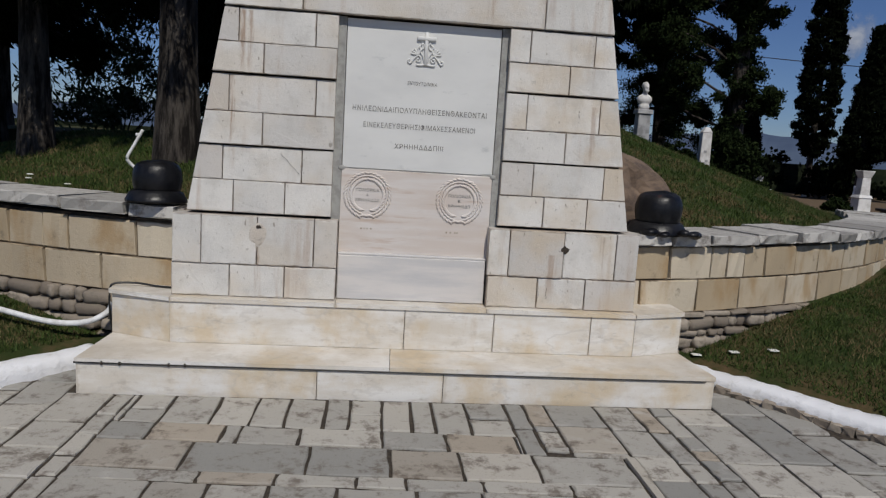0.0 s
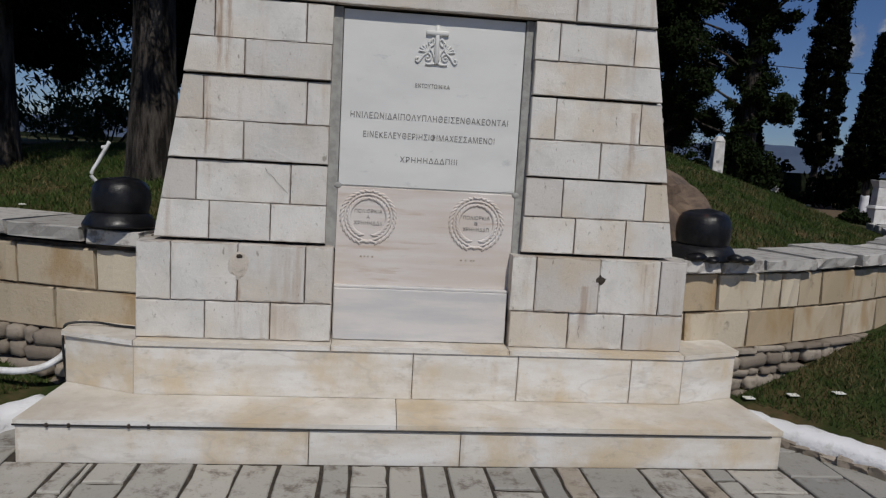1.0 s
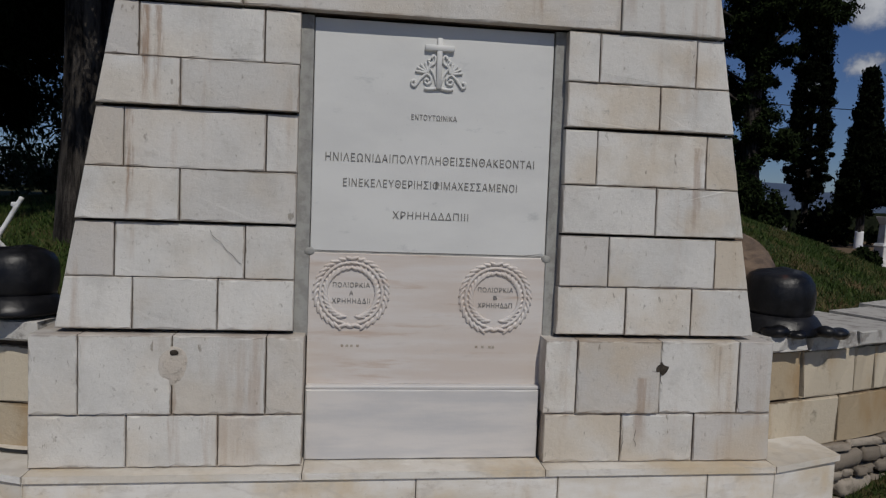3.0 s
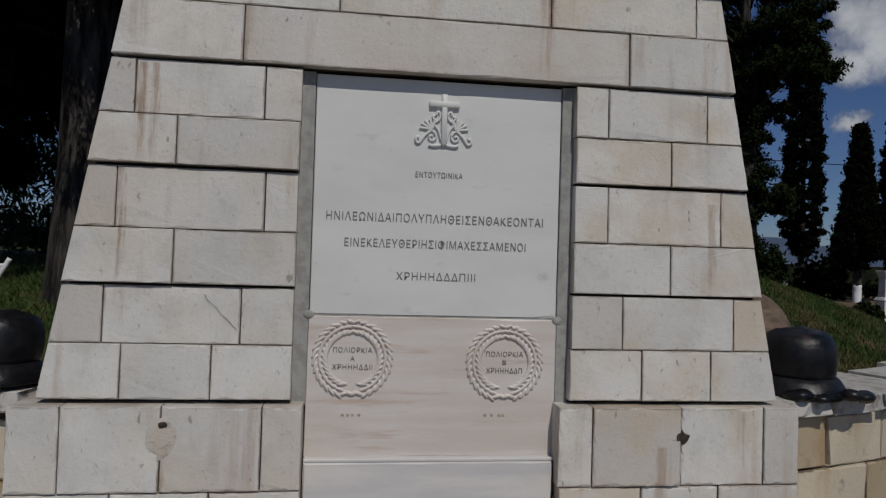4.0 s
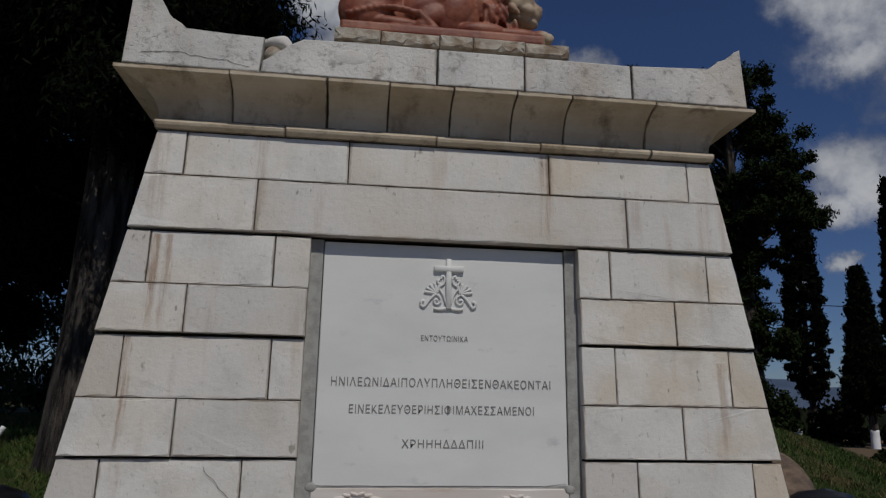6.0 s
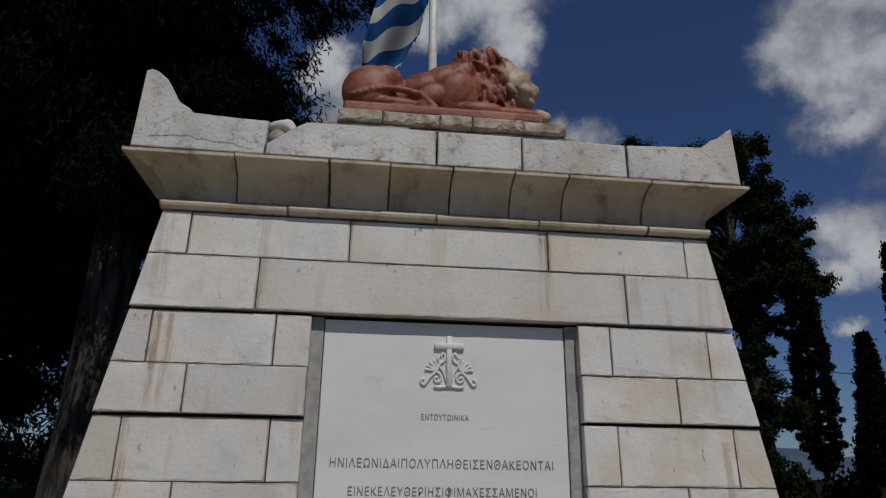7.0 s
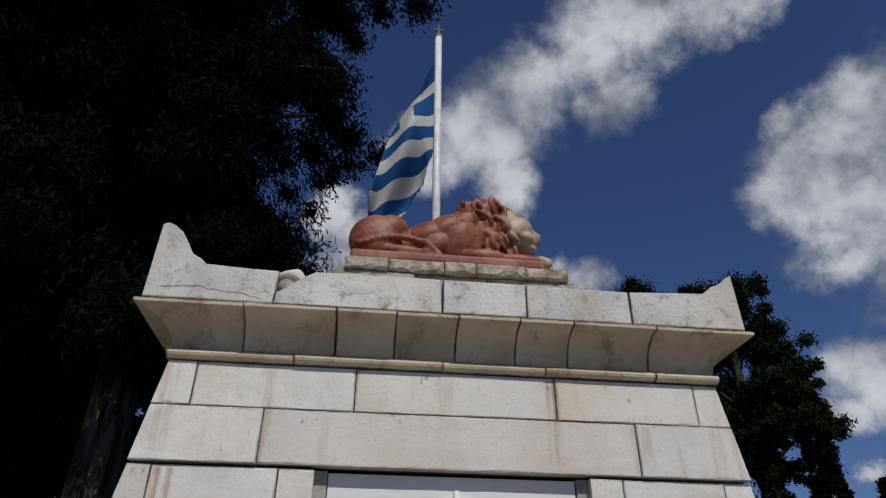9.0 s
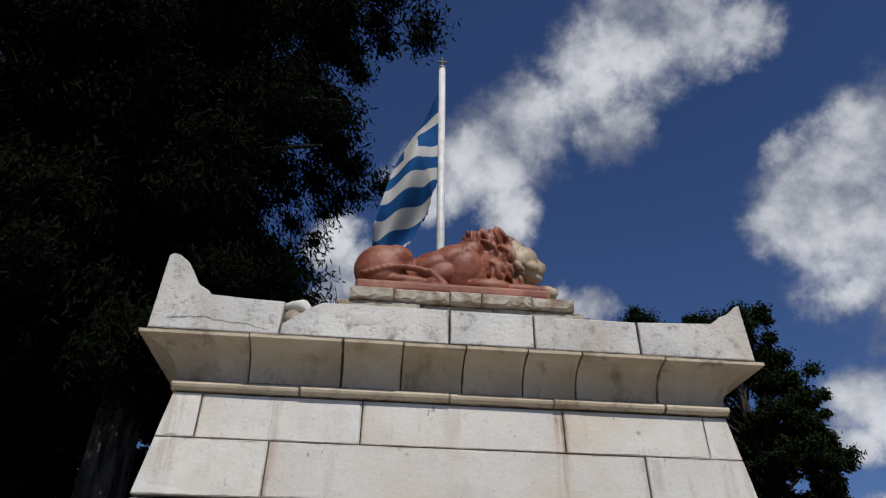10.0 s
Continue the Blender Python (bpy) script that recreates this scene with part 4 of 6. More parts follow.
for z0, z1, x0, x1, cuts in ((3.302, 3.56, -0.74, 1.00, (-0.2, 0.4)), (3.564, 3.806, -0.70, 0.97, (-0.33, 0.12, 0.55)), (3.810, 3.884, -0.64, 0.93, (-0.12, 0.34)), (3.888, 3.966, -0.565, 0.86, (-0.29, 0.06, 0.26, 0.58))):
    ends = [x0, *cuts, x1]
    for a in range(len(ends) - 1):
        dy = rng.uniform(-0.012, 0.012)
        ya = 5.66 if z0 < 3.85 else 5.63
        part("base_stone", block_bm(ends[a] + 0.003, ends[a + 1] - 0.003, ends[a] + 0.003, ends[a + 1] - 0.003, z0, z1, ya + dy, ya + dy, 6.25, 0.010, 0.007), PEDESTAL, base)


def make_lion():
    bm = bmesh.new()
    B = 3.968
    def ball(x, y, z, sx, sy, sz, rot=(0, 0, 0)):
        add_ball(bm, (x, y, B + z), (sx, sy, sz), rot, 3)
    # plate
    b = box_bm(-0.535, 0.715, 5.66, 6.14, B, B + 0.075, 0.012)
    me = bpy.data.meshes.new("t")
    b.to_mesh(me)
    b.free()
    bm.from_mesh(me)
    bpy.data.meshes.remove(me)
    # haunches, hind leg and belly
    for yy in (5.80, 6.02):
        ball(-0.365, yy, 0.225, 0.185, 0.115, 0.165, (0, -18, 0))
        ball(-0.265, yy - 0.02, 0.300, 0.095, 0.075, 0.100, (0, 30, 0))
        ball(-0.215, yy, 0.19, 0.07, 0.07, 0.15, (0, 10, 0))
    ball(-0.37, 5.79, 0.215, 0.19, 0.115, 0.185, (0, -24, 0))
    ball(-0.29, 5.78, 0.29, 0.105, 0.09, 0.115, (0, 35, 0))
    ball(-0.33, 5.91, 0.25, 0.17, 0.15, 0.15, (0, -12, 0))
    ball(-0.05, 5.91, 0.21, 0.30, 0.155, 0.155, (0, -8, 0))
    ball(0.10, 5.90, 0.26, 0.20, 0.165, 0.175, (0, -25, 0))
    ball(0.20, 5.90, 0.25, 0.17, 0.175, 0.20)
    # ribs, back and shoulder rising into the mane
    ball(-0.02, 5.86, 0.27, 0.21, 0.150, 0.135, (0, -20, 0))
    ball(0.10, 5.85, 0.33, 0.19, 0.150, 0.130, (0, -24, 0))
    ball(0.22, 5.86, 0.40, 0.15, 0.145, 0.120, (0, -16, 0))
    ball(0.17, 5.77, 0.27, 0.115, 0.075, 0.150, (0, 24, 0))
    ball(0.02, 5.765, 0.20, 0.13, 0.06, 0.09, (0, -18, 0))
    # hind foot and tail
    ball(-0.20, 5.735, 0.105, 0.20, 0.055, 0.045, (0, 4, 0))
    ball(-0.03, 5.725, 0.100, 0.075, 0.05, 0.045)
    for k in range(12):
        t = k / 11
        ball(-0.48 + 0.42 * t, 5.70 - 0.01 * math.sin(t * 3), 0.135 + 0.055 * math.sin(t * 2.6), 0.036, 0.024, 0.022)
    for k in range(6):
        t = k / 5
        ball(-0.06 + 0.09 * t, 5.69, 0.17 - 0.09 * t, 0.028, 0.022, 0.024)
    # shoulder and forelegs
    ball(0.15, 5.79, 0.23, 0.13, 0.075, 0.17, (0, 25, 0))
    ball(0.05, 5.89, 0.305, 0.22, 0.135, 0.125, (0, -24, 0))
    ball(-0.12, 5.90, 0.27, 0.18, 0.135, 0.10, (0, -10, 0))
    ball(-0.285, 5.79, 0.27, 0.115, 0.085, 0.135, (0, 25, 0))
    ball(0.34, 5.745, 0.115, 0.16, 0.055, 0.055)
    ball(0.36, 6.03, 0.115, 0.18, 0.06, 0.06)
    for yy in (5.76, 6.02):
        ball(0.55, yy, 0.105, 0.20, 0.058, 0.048)
        ball(0.705, yy, 0.100, 0.075, 0.062, 0.050)
        for dy in (-0.034, 0.0, 0.034):
            ball(0.755, yy + dy, 0.092, 0.034, 0.020, 0.034)
    # neck and head
    ball(0.36, 5.89, 0.36, 0.17, 0.155, 0.19, (0, 20, 0))
    ball(0.50, 5.885, 0.435, 0.135, 0.125, 0.130)
    ball(0.60, 5.86, 0.40, 0.10, 0.105, 0.105, (0, 25, 0))
    ball(0.625, 5.88, 0.385, 0.115, 0.085, 0.080, (0, 22, 0))
    ball(0.700, 5.88, 0.350, 0.058, 0.068, 0.060, (0, 20, 0))
    ball(0.595, 5.88, 0.455, 0.125, 0.066, 0.062, (0, 34, 0))
    ball(0.665, 5.88, 0.335, 0.085, 0.078, 0.062, (0, 18, 0))
    ball(0.60, 5.88, 0.30, 0.10, 0.075, 0.055, (0, 10, 0))
    ball(0.655, 5.88, 0.275, 0.075, 0.058, 0.034, (0, 8, 0))
    ball(0.735, 5.88, 0.375, 0.026, 0.040, 0.022)
    ball(0.585, 5.80, 0.455, 0.050, 0.024, 0.022, (0, 20, 0))
    ball(0.600, 5.955, 0.455, 0.050, 0.024, 0.022, (0, 20, 0))
    ball(0.56, 5.785, 0.375, 0.05, 0.03, 0.06)
    ball(0.63, 5.80, 0.335, 0.060, 0.03, 0.04, (0, 25, 0))
    # mane: locks of curls round the face and down the breast
    r2 = random.Random(5)
    for k in range(110):
        t = r2.random()
        a = r2.uniform(-0.9, 3.4)
        rad = r2.uniform(0.15, 0.215)
        x = 0.40 + rad * 0.62 * math.cos(a) - 0.16 * t
        z = 0.36 + rad * 1.02 * math.sin(a) - 0.05 * t
        front = 5.89 - math.sqrt(max(0.0, 0.165 ** 2 - (0.5 * (z - 0.36)) ** 2)) * r2.uniform(0.55, 1.0)
        if x > 0.525 and z > 0.20:
            continue
        slope = r2.uniform(30, 110)
        ball(x, front, z, r2.uniform(0.040, 0.070), 0.026, r2.uniform(0.014, 0.022), (0, slope, 0))
        if r2.random() < 0.5:
            ball(x, 5.89 + (5.89 - front), z, 0.055, 0.026, 0.018, (0, slope, 0))
    for k in range(16):
        x = 0.24 + 0.31 * k / 15
        ball(x, 5.87 + r2.uniform(-0.06, 0.04), 0.54 + 0.035 * math.sin((x - 0.24) * 9) - 0.05 * abs(k - 9) / 9, 0.045, 0.05, 0.022, (0, r2.uniform(-10, 30), 0))
    for k in range(22):
        x = 0.36 + r2.uniform(0, 0.20)
        z = r2.uniform(0.14, 0.30)
        ball(x, 5.765 + r2.uniform(-0.02, 0.05), z, 0.050, 0.024, 0.017, (0, r2.uniform(40, 90), 0))
    ob = to_object("lion_statue", bm, LION)
    remeshed(ob, 0.0075, 3)
    ob.data.materials.clear()
    ob.data.materials.append(LION)
    tagged(ob, "reclining terracotta-red stone lion with a weathered pale muzzle", "statue")


make_lion()

# ---------- flagpole and flag ----------
pole = empty("flagpole")
tagged(pole, "white painted metal flagpole with a small cross on top", "flagpole")
PX, PYY = 0.128, 6.9
part("shaft", tube_bm([(PX, PYY, 3.302), (PX, PYY, 5.3), (PX - 0.004, PYY, 7.33)], 0.036, 14, [0.040, 0.037, 0.034]), POLE, pole, smooth=True)
part("cap", lathe_bm([(0.040, 0), (0.041, 0.012), (0.03, 0.024), (0.008, 0.03)], (PX - 0.004, PYY, 7.325), 14), POLE, pole, smooth=True)
bm = box_bm(PX - 0.012, PX + 0.004, PYY - 0.008, PYY + 0.008, 7.35, 7.50)
part("cross", bm, IRON, pole, "small dark iron cross")
part("cross_arm", box_bm(PX - 0.055, PX + 0.047, PYY - 0.0072, PYY + 0.0072, 7.425, 7.442), IRON, pole)


def make_flag():
    nu, nv = 46, 34
    verts, faces, uvs = [], [], []
    for a in range(nu + 1):
        u = a / nu
        for b in range(nv + 1):
            v = b / nv
            # the hoist is tied to the pole; the fly has dropped and hangs in folds
            z = 6.99 - 1.20 * v - u * (1.83 - 0.55 * v) * (0.72 + 0.28 * u)
            x = PX - 0.038 - u * (0.59 - 0.05 * v) + 0.05 * math.sin(3.1 * u) * v
            fold = math.sin(u * 5.2 + v * 5.5) * 0.11 * min(1, u * 5) + math.sin(u * 3 - v * 7) * 0.06 * min(1, u * 3)
            x += 0.035 * math.cos(u * 6 + v * 4.6) * min(1, u * 4)
            if b == nv:
                z += 0.022 * math.sin(a * 2.3) + 0.02 * math.sin(a * 5.7)
            if a == nu:
                z += 0.018 * math.sin(b * 2.9) + 0.012 * math.sin(b * 7.1)
            verts.append((x, PYY - 0.03 + fold - 0.05 * u, z))
            uvs.append(((PX - x) * 0.62, (7.0 - z - 0.85 * (PX - x)) / 1.28))
    w = nv + 1
    for a in range(nu):
        for b in range(nv):
            faces.append((a * w + b, (a + 1) * w + b, (a + 1) * w + b + 1, a * w + b + 1))
    ob = raw("flag", verts, faces, FLAG, smooth=True)
    layer = ob.data.uv_layers.new(name="cloth")
    for loop in ob.data.loops:
        layer.data[loop.index].uv = uvs[loop.vertex_index]
    sol = ob.modifiers.new("cloth", "SOLIDIFY")
    sol.thickness = 0.002
    tagged(ob, "frayed blue and white striped flag hanging limp from the pole", "flag")


make_flag()

# ---------- steps ----------
lower = empty("lower_step")
tagged(lower, "cream veined marble step at the foot of the monument", "step")
S1 = 4.33
part("step_core", prism_bm([(-2.06, 4.37), (2.08, 4.37), (2.02, 4.98), (-2.02, 5.10)], -0.03, 0.18), CORE, lower)
for x0, x1 in ((-2.090, -0.592), (-0.588, 0.236), (0.240, 2.118)):
    part("riser_slab", block_bm(x0, x1, x0, x1, -0.02, 0.190, S1 + 0.007, S1 + 0.007, S1 + 0.05, 0.002, 0.001), STEP, lower)
for outline in ([(-2.097, S1), (-0.122, S1), (-0.110, 5.02), (-2.080, 5.10)], [(-0.118, S1), (2.120, S1), (2.085, 4.96), (-0.106, 5.02)]):
    part("tread_slab", prism_bm(outline, 0.192, 0.222, 0.005), STEP, lower)
upper = empty("upper_step")
tagged(upper, "tall cream marble step with canted ends carrying the monument", "step")
part("step_core", prism_bm([(-1.60, 4.78), (1.62, 4.78), (2.02, 4.92), (2.02, 5.1), (-2.02, 5.2), (-2.02, 4.99)], 0.19, 0.50), CORE, upper)
for x0, x1 in ((-1.632, -0.022), (-0.018, 0.620), (0.624, 1.336), (1.340, 1.670)):
    part("riser_slab", block_bm(x0, x1, x0, x1, 0.223, 0.512, 4.735, 4.735, 4.79, 0.002, 0.001), STEP, upper)
for ends in (((-2.085, 4.925), (-1.636, 4.735), (-1.60, 4.80), (-2.06, 5.0), (-2.085, 5.10)), ((1.674, 4.735), (2.090, 4.88), (2.090, 5.06), (2.05, 4.94), (1.64, 4.79))):
    part("end_riser_slab", prism_bm(list(ends), 0.223, 0.512), STEP, upper)
for outline in ([(-2.10, 4.905), (-1.636, 4.724), (-1.636, 5.10), (-2.10, 5.22)], [(-1.632, 4.724), (-0.515, 4.724), (-0.515, 5.05), (-1.632, 5.05)],
                [(-0.511, 4.724), (0.558, 4.724), (0.558, 5.05), (-0.511, 5.05)], [(0.562, 4.724), (1.670, 4.724), (1.670, 5.05), (0.562, 5.05)], [(1.674, 4.724), (2.105, 4.865), (2.105, 5.14), (1.674, 5.10)]):
    part("tread_slab", prism_bm(outline, 0.514, 0.544, 0.004), STEP, upper)

# cable clipped along the step, and another over the upper step's end
cable = part("cable", tube_bm([(-2.10, 4.330, 0.196), (-1.6, 4.328, 0.194), (-1.0, 4.328, 0.193), (-0.3, 4.329, 0.191), (0.5, 4.328, 0.189), (1.3, 4.329, 0.188), (2.05, 4.330, 0.187)], 0.0055, 6), CABLE, None)
tagged(cable, "thin black cable clipped under the step's edge", "cable")
for x in (-1.93, -1.82, -1.52, -1.42):
    part("clip", box_bm(x - 0.006, x + 0.006, 4.322, 4.334, 0.184, 0.207), IRON, cable)
cable2 = part("cable", tube_bm(smooth_path([(-2.12, 5.02, 0.20), (-2.125, 4.99, 0.36), (-2.12, 4.985, 0.52), (-2.09, 5.0, 0.562), (-1.95, 5.02, 0.566), (-1.80, 4.99, 0.556), (-1.66, 4.96, 0.556)], 6), 0.008, 6), CABLE, None)
tagged(cable2, "black cable running over the end of the upper step", "cable")


# ---------- retaining walls ----------
def on_wall(s, out=0.0):
    """A point of the wall's face, s metres round from its middle; positive to the right."""
    a = s / WALL_R
    return Vector((WALL_C[0] + (WALL_R + out) * math.sin(a), WALL_C[1] - (WALL_R + out) * math.cos(a), 0))


def arc_stone(s0, s1, z0, z1, out0, out1, wob=0.008, slope=0.0, n=3):
    """A stone of the round wall, from s0 to s1; out0 is its back and out1 its face. slope: its foot climbs outwards."""
    bm = bmesh.new()
    rows = []
    jz, jo = [rng.uniform(-wob, wob) for _ in range(2 * n + 4)], [rng.uniform(-wob, wob) for _ in range(4 * n + 8)]
    c = 0.008
    for a in range(n + 1):
        s = s0 + (s1 - s0) * a / n
        pin = c if a == 0 else (-c if a == n else 0)
        f0 = on_wall(s + pin, out1 + jo[a])
        f1 = on_wall(s + pin, out1 + jo[a + n + 1])
        e = on_wall(s, out1 - c)
        b = on_wall(s, out0)
        rows.append([bm.verts.new((b.x, b.y, z0)), bm.verts.new((e.x, e.y, z0)), bm.verts.new((f0.x, f0.y, z0 + c + abs(jz[a]) * 0.4)),
                     bm.verts.new((f1.x, f1.y, z1 - c + jz[a + n] * 0.4)), bm.verts.new((e.x, e.y, z1)), bm.verts.new((b.x, b.y, z1 + jz[0] * 0.3))])
    for a in range(n):
        for k in range(6):
            bm.faces.new((rows[a][k], rows[a + 1][k], rows[a + 1][(k + 1) % 6], rows[a][(k + 1) % 6]))
    bm.faces.new(rows[0][::-1])
    bm.faces.new(rows[-1])
    return bm


def arc_core(name, s0, s1, z0, z1, out0, out1, mat, parent):
    bm = bmesh.new()
    n = 40
    rows = []
    for a in range(n + 1):
        s = s0 + (s1 - s0) * a / n
        p, q = on_wall(s, out0), on_wall(s, out1)
        rows.append([bm.verts.new((p.x, p.y, z0)), bm.verts.new((q.x, q.y, z0)), bm.verts.new((q.x, q.y, z1)), bm.verts.new((p.x, p.y, z1))])
    for a in range(n):
        for k in range(4):
            bm.faces.new((rows[a][k], rows[a + 1][k], rows[a + 1][(k + 1) % 4], rows[a][(k + 1) % 4]))
    bm.faces.new(rows[0][::-1])
    bm.faces.new(rows[-1])
    return part(name, bm, mat, parent)


def make_wall(side):
    wall = empty("retaining_wall")
    tagged(wall, "curved retaining wall of yellowish ashlar over rubble with slab coping", "wall", kind="structure")
    start, end = 1.66, 9.2
    arc_core("wall_core", side * start, side * end, -0.1, 1.02, -0.45, -0.03, CORE, wall)
    low_cuts = (1.84, 2.40, 2.88, 3.50, 4.02, 4.50) if side > 0 else (2.30, 2.80, 3.26)
    high_cuts = (2.10, 2.52, 2.70, 2.90, 3.16, 3.59, 3.97, 4.46, 5.06) if side > 0 else (2.013, 2.579, 2.809, 3.136)
    for z0, z1, cuts in ((0.470, 0.735, low_cuts), (0.742, 1.0, high_cuts)):
        s = start
        for e in cuts:
            a, b = sorted((side * (s + 0.005), side * (e - 0.005)))
            part("ashlar", arc_stone(a, b, z0, z1, -0.2, rng.uniform(-0.006, 0.004)), ASHLAR, wall)
            s = e
        step = 0.42
        while s < end:
            e = min(end, s + step)
            a, b = sorted((side * (s + 0.006), side * (e - 0.006)))
            part("ashlar", arc_stone(a, b, z0, z1, -0.2, 0.0), ASHLAR, wall)
            s = e
            step = rng.choice((0.30, 0.42, 0.48, 0.36, 0.22, 0.52))
    # rubble footing
    z = 0.0
    row = 0
    while z < 0.46:
        h = rng.choice((0.05, 0.08, 0.13, 0.10, 0.06) if side > 0 else (0.13, 0.10, 0.15))
        h = min(h, 0.468 - z)
        if h < 0.035:
            break
        s = start + 0.3
        while s < 6.4:
            w = rng.uniform(0.07, 0.34)
            bm = bmesh.new()
            p = on_wall(side * (s + w / 2), -0.04 + rng.uniform(-0.015, 0.03))
            m = pose(p.x, p.y, z + h / 2, rng.uniform(-8, 8), rng.uniform(-6, 6), math.degrees(side * (s + w / 2) / WALL_R) + rng.uniform(-6, 6)) @ Matrix.Diagonal((w * 0.49, 0.085, h * 0.47, 1))
            bmesh.ops.create_cube(bm, size=2.0, matrix=m)
            bmesh.ops.bevel(bm, geom=bm.edges[:], offset=min(h, w) * 0.34, segments=2, affect="EDGES", profile=0.6)
            for v in bm.verts:
                v.co += Vector((rng.uniform(-1, 1), rng.uniform(-1, 1), rng.uniform(-1, 1))) * 0.007
            part("rubble_stone", bm, RUBBLE, wall, smooth=True)
            s += w + 0.006
        z += h + 0.004
        row += 1
    # coping slabs, overhanging
    s = start + 0.02
    while s < end:
        w = rng.choice((0.34, 0.42, 0.55, 0.62, 0.38))
        e = min(end, s + w)
        a, b = sorted((side * (s + 0.013), side * (e - 0.013)))
        lift = rng.uniform(0, 0.022) + (0.028 if side < 0 else 0.0)
        part("coping_slab", arc_stone(a, b, 1.008 + lift, 1.088 + lift + rng.uniform(0, 0.014), -0.52 + rng.uniform(-0.05, 0.05), 0.058 + rng.uniform(-0.03, 0.03), 0.014, n=5), COPING, wall)
        s = e


make_wall(1)
make_wall(-1)


# ---------- black helmets on the coping ----------
def helmet(at, turn, lean, size=1.0):
    top = empty("helmet_sculpture")
    tagged(top, "black painted stone helmet resting on the wall coping", "sculpture", "helmets on the wall")
    bm = bmesh.new()
    prof = [(0.170, 0.070), (0.181, 0.11), (0.187, 0.16), (0.186, 0.215), (0.176, 0.262), (0.155, 0.296), (0.118, 0.317), (0.07, 0.327), (0.02, 0.330)]
    shell = lathe_bm(prof, (0, 0, 0), 36, (1.0, 1.06))
    for v in shell.verts:
        v.co += Vector((0, 0, 1)) * 0.010 * noise.noise(v.co * 9) + v.co.normalized() * 0.007 * noise.noise(v.co * 13)
    part("shell", shell, BLACK, top, smooth=True)
    # a peak in front that dies away round the back
    brim = lathe_bm([(0.236, -0.004), (0.238, 0.012), (0.222, 0.040), (0.202, 0.072), (0.184, 0.090), (0.10, 0.096)], (0, 0, 0), 36, (1.0, 1.1))
    for v in brim.verts:
        behind = smooth01((v.co.y + 0.02) / 0.16)
        pull = 1 - 0.20 * float(behind)
        v.co.x *= pull
        v.co.y *= pull
        v.co += Vector((1, 0.3, 0)) * 0.010 * noise.noise(v.co * 11)
    part("brim", brim, BLACK, top, smooth=True)
    top.matrix_world = pose(*at, lean, 0, turn) @ Matrix.Scale(size, 4)
    return top


helmet((-1.860, 5.20, 1.146), 4, -2, 0.91)
helmet((1.985, 5.28, 1.105), -22, 2, 0.98)
bm = bmesh.new()
for k in range(9):
    add_ball(bm, (2.0 + rng.uniform(-0.22, 0.24), 5.08 + rng.uniform(-0.04, 0.05), 1.105 + rng.uniform(0, 0.025)), (rng.uniform(0.04, 0.09), 0.05, rng.uniform(0.02, 0.035)), (0, 0, rng.uniform(0, 90)), 2)
rags = to_object("tar_lump", bm, BLACK, smooth=True)
remeshed(rags, 0.010, 1)
rags.data.materials.clear()
rags.data.materials.append(BLACK)
tagged(rags, "crumpled black lump in front of the helmet on the coping", "debris")

bm = bmesh.new()
add_ball(bm, (0, 0, 0), (0.50, 0.42, 0.52), sub=4)
for v in bm.verts:
    d = v.co.normalized()
    v.co += d * (0.20 * noise.noise(v.co * 2.3 + Vector((4, 1, 2))) + 0.09 * noise.noise(v.co * 5.0) + 0.02 * noise.noise(v.co * 15))
    if v.co.z > 0.30:
        v.co.z = 0.30 + (v.co.z - 0.30) * 0.35
    v.co.z -= 0.42 * max(0.0, v.co.x + 0.12)
    v.co += Vector((1.93, 6.08, 1.38))
boulder = to_object("boulder", bm, ROCK)
tagged(boulder, "brown rough boulder lying on the grassy mound", "rock")

# ---------- pipes ----------
pipe = part("conduit_pipe", tube_bm(smooth_path([(-5.2, 5.9, 0.66), (-3.6, 5.15, 0.44), (-3.0, 5.02, 0.36), (-2.55, 4.98, 0.27), (-2.30, 4.99, 0.27), (-2.17, 5.05, 0.33), (-2.14, 5.08, 0.40)], 8), 0.021, 10), PVC, None, smooth=True)
tagged(pipe, "white plastic conduit lying along the wall's foot", "pipe")
stand = part("water_pipe", tube_bm(smooth_path([(-2.33, 6.16, 1.10), (-2.335, 6.16, 1.30), (-2.38, 6.16, 1.36), (-2.405, 6.15, 1.41), (-2.36, 6.17, 1.51), (-2.287, 6.19, 1.655)], 6), 0.014, 10), PVC, None, smooth=True)
tagged(stand, "bent white plastic standpipe in the grass", "pipe")
part("tap", box_bm(-2.345, -2.305, 6.17, 6.20, 1.598, 1.625, 0.006), PVC, stand)


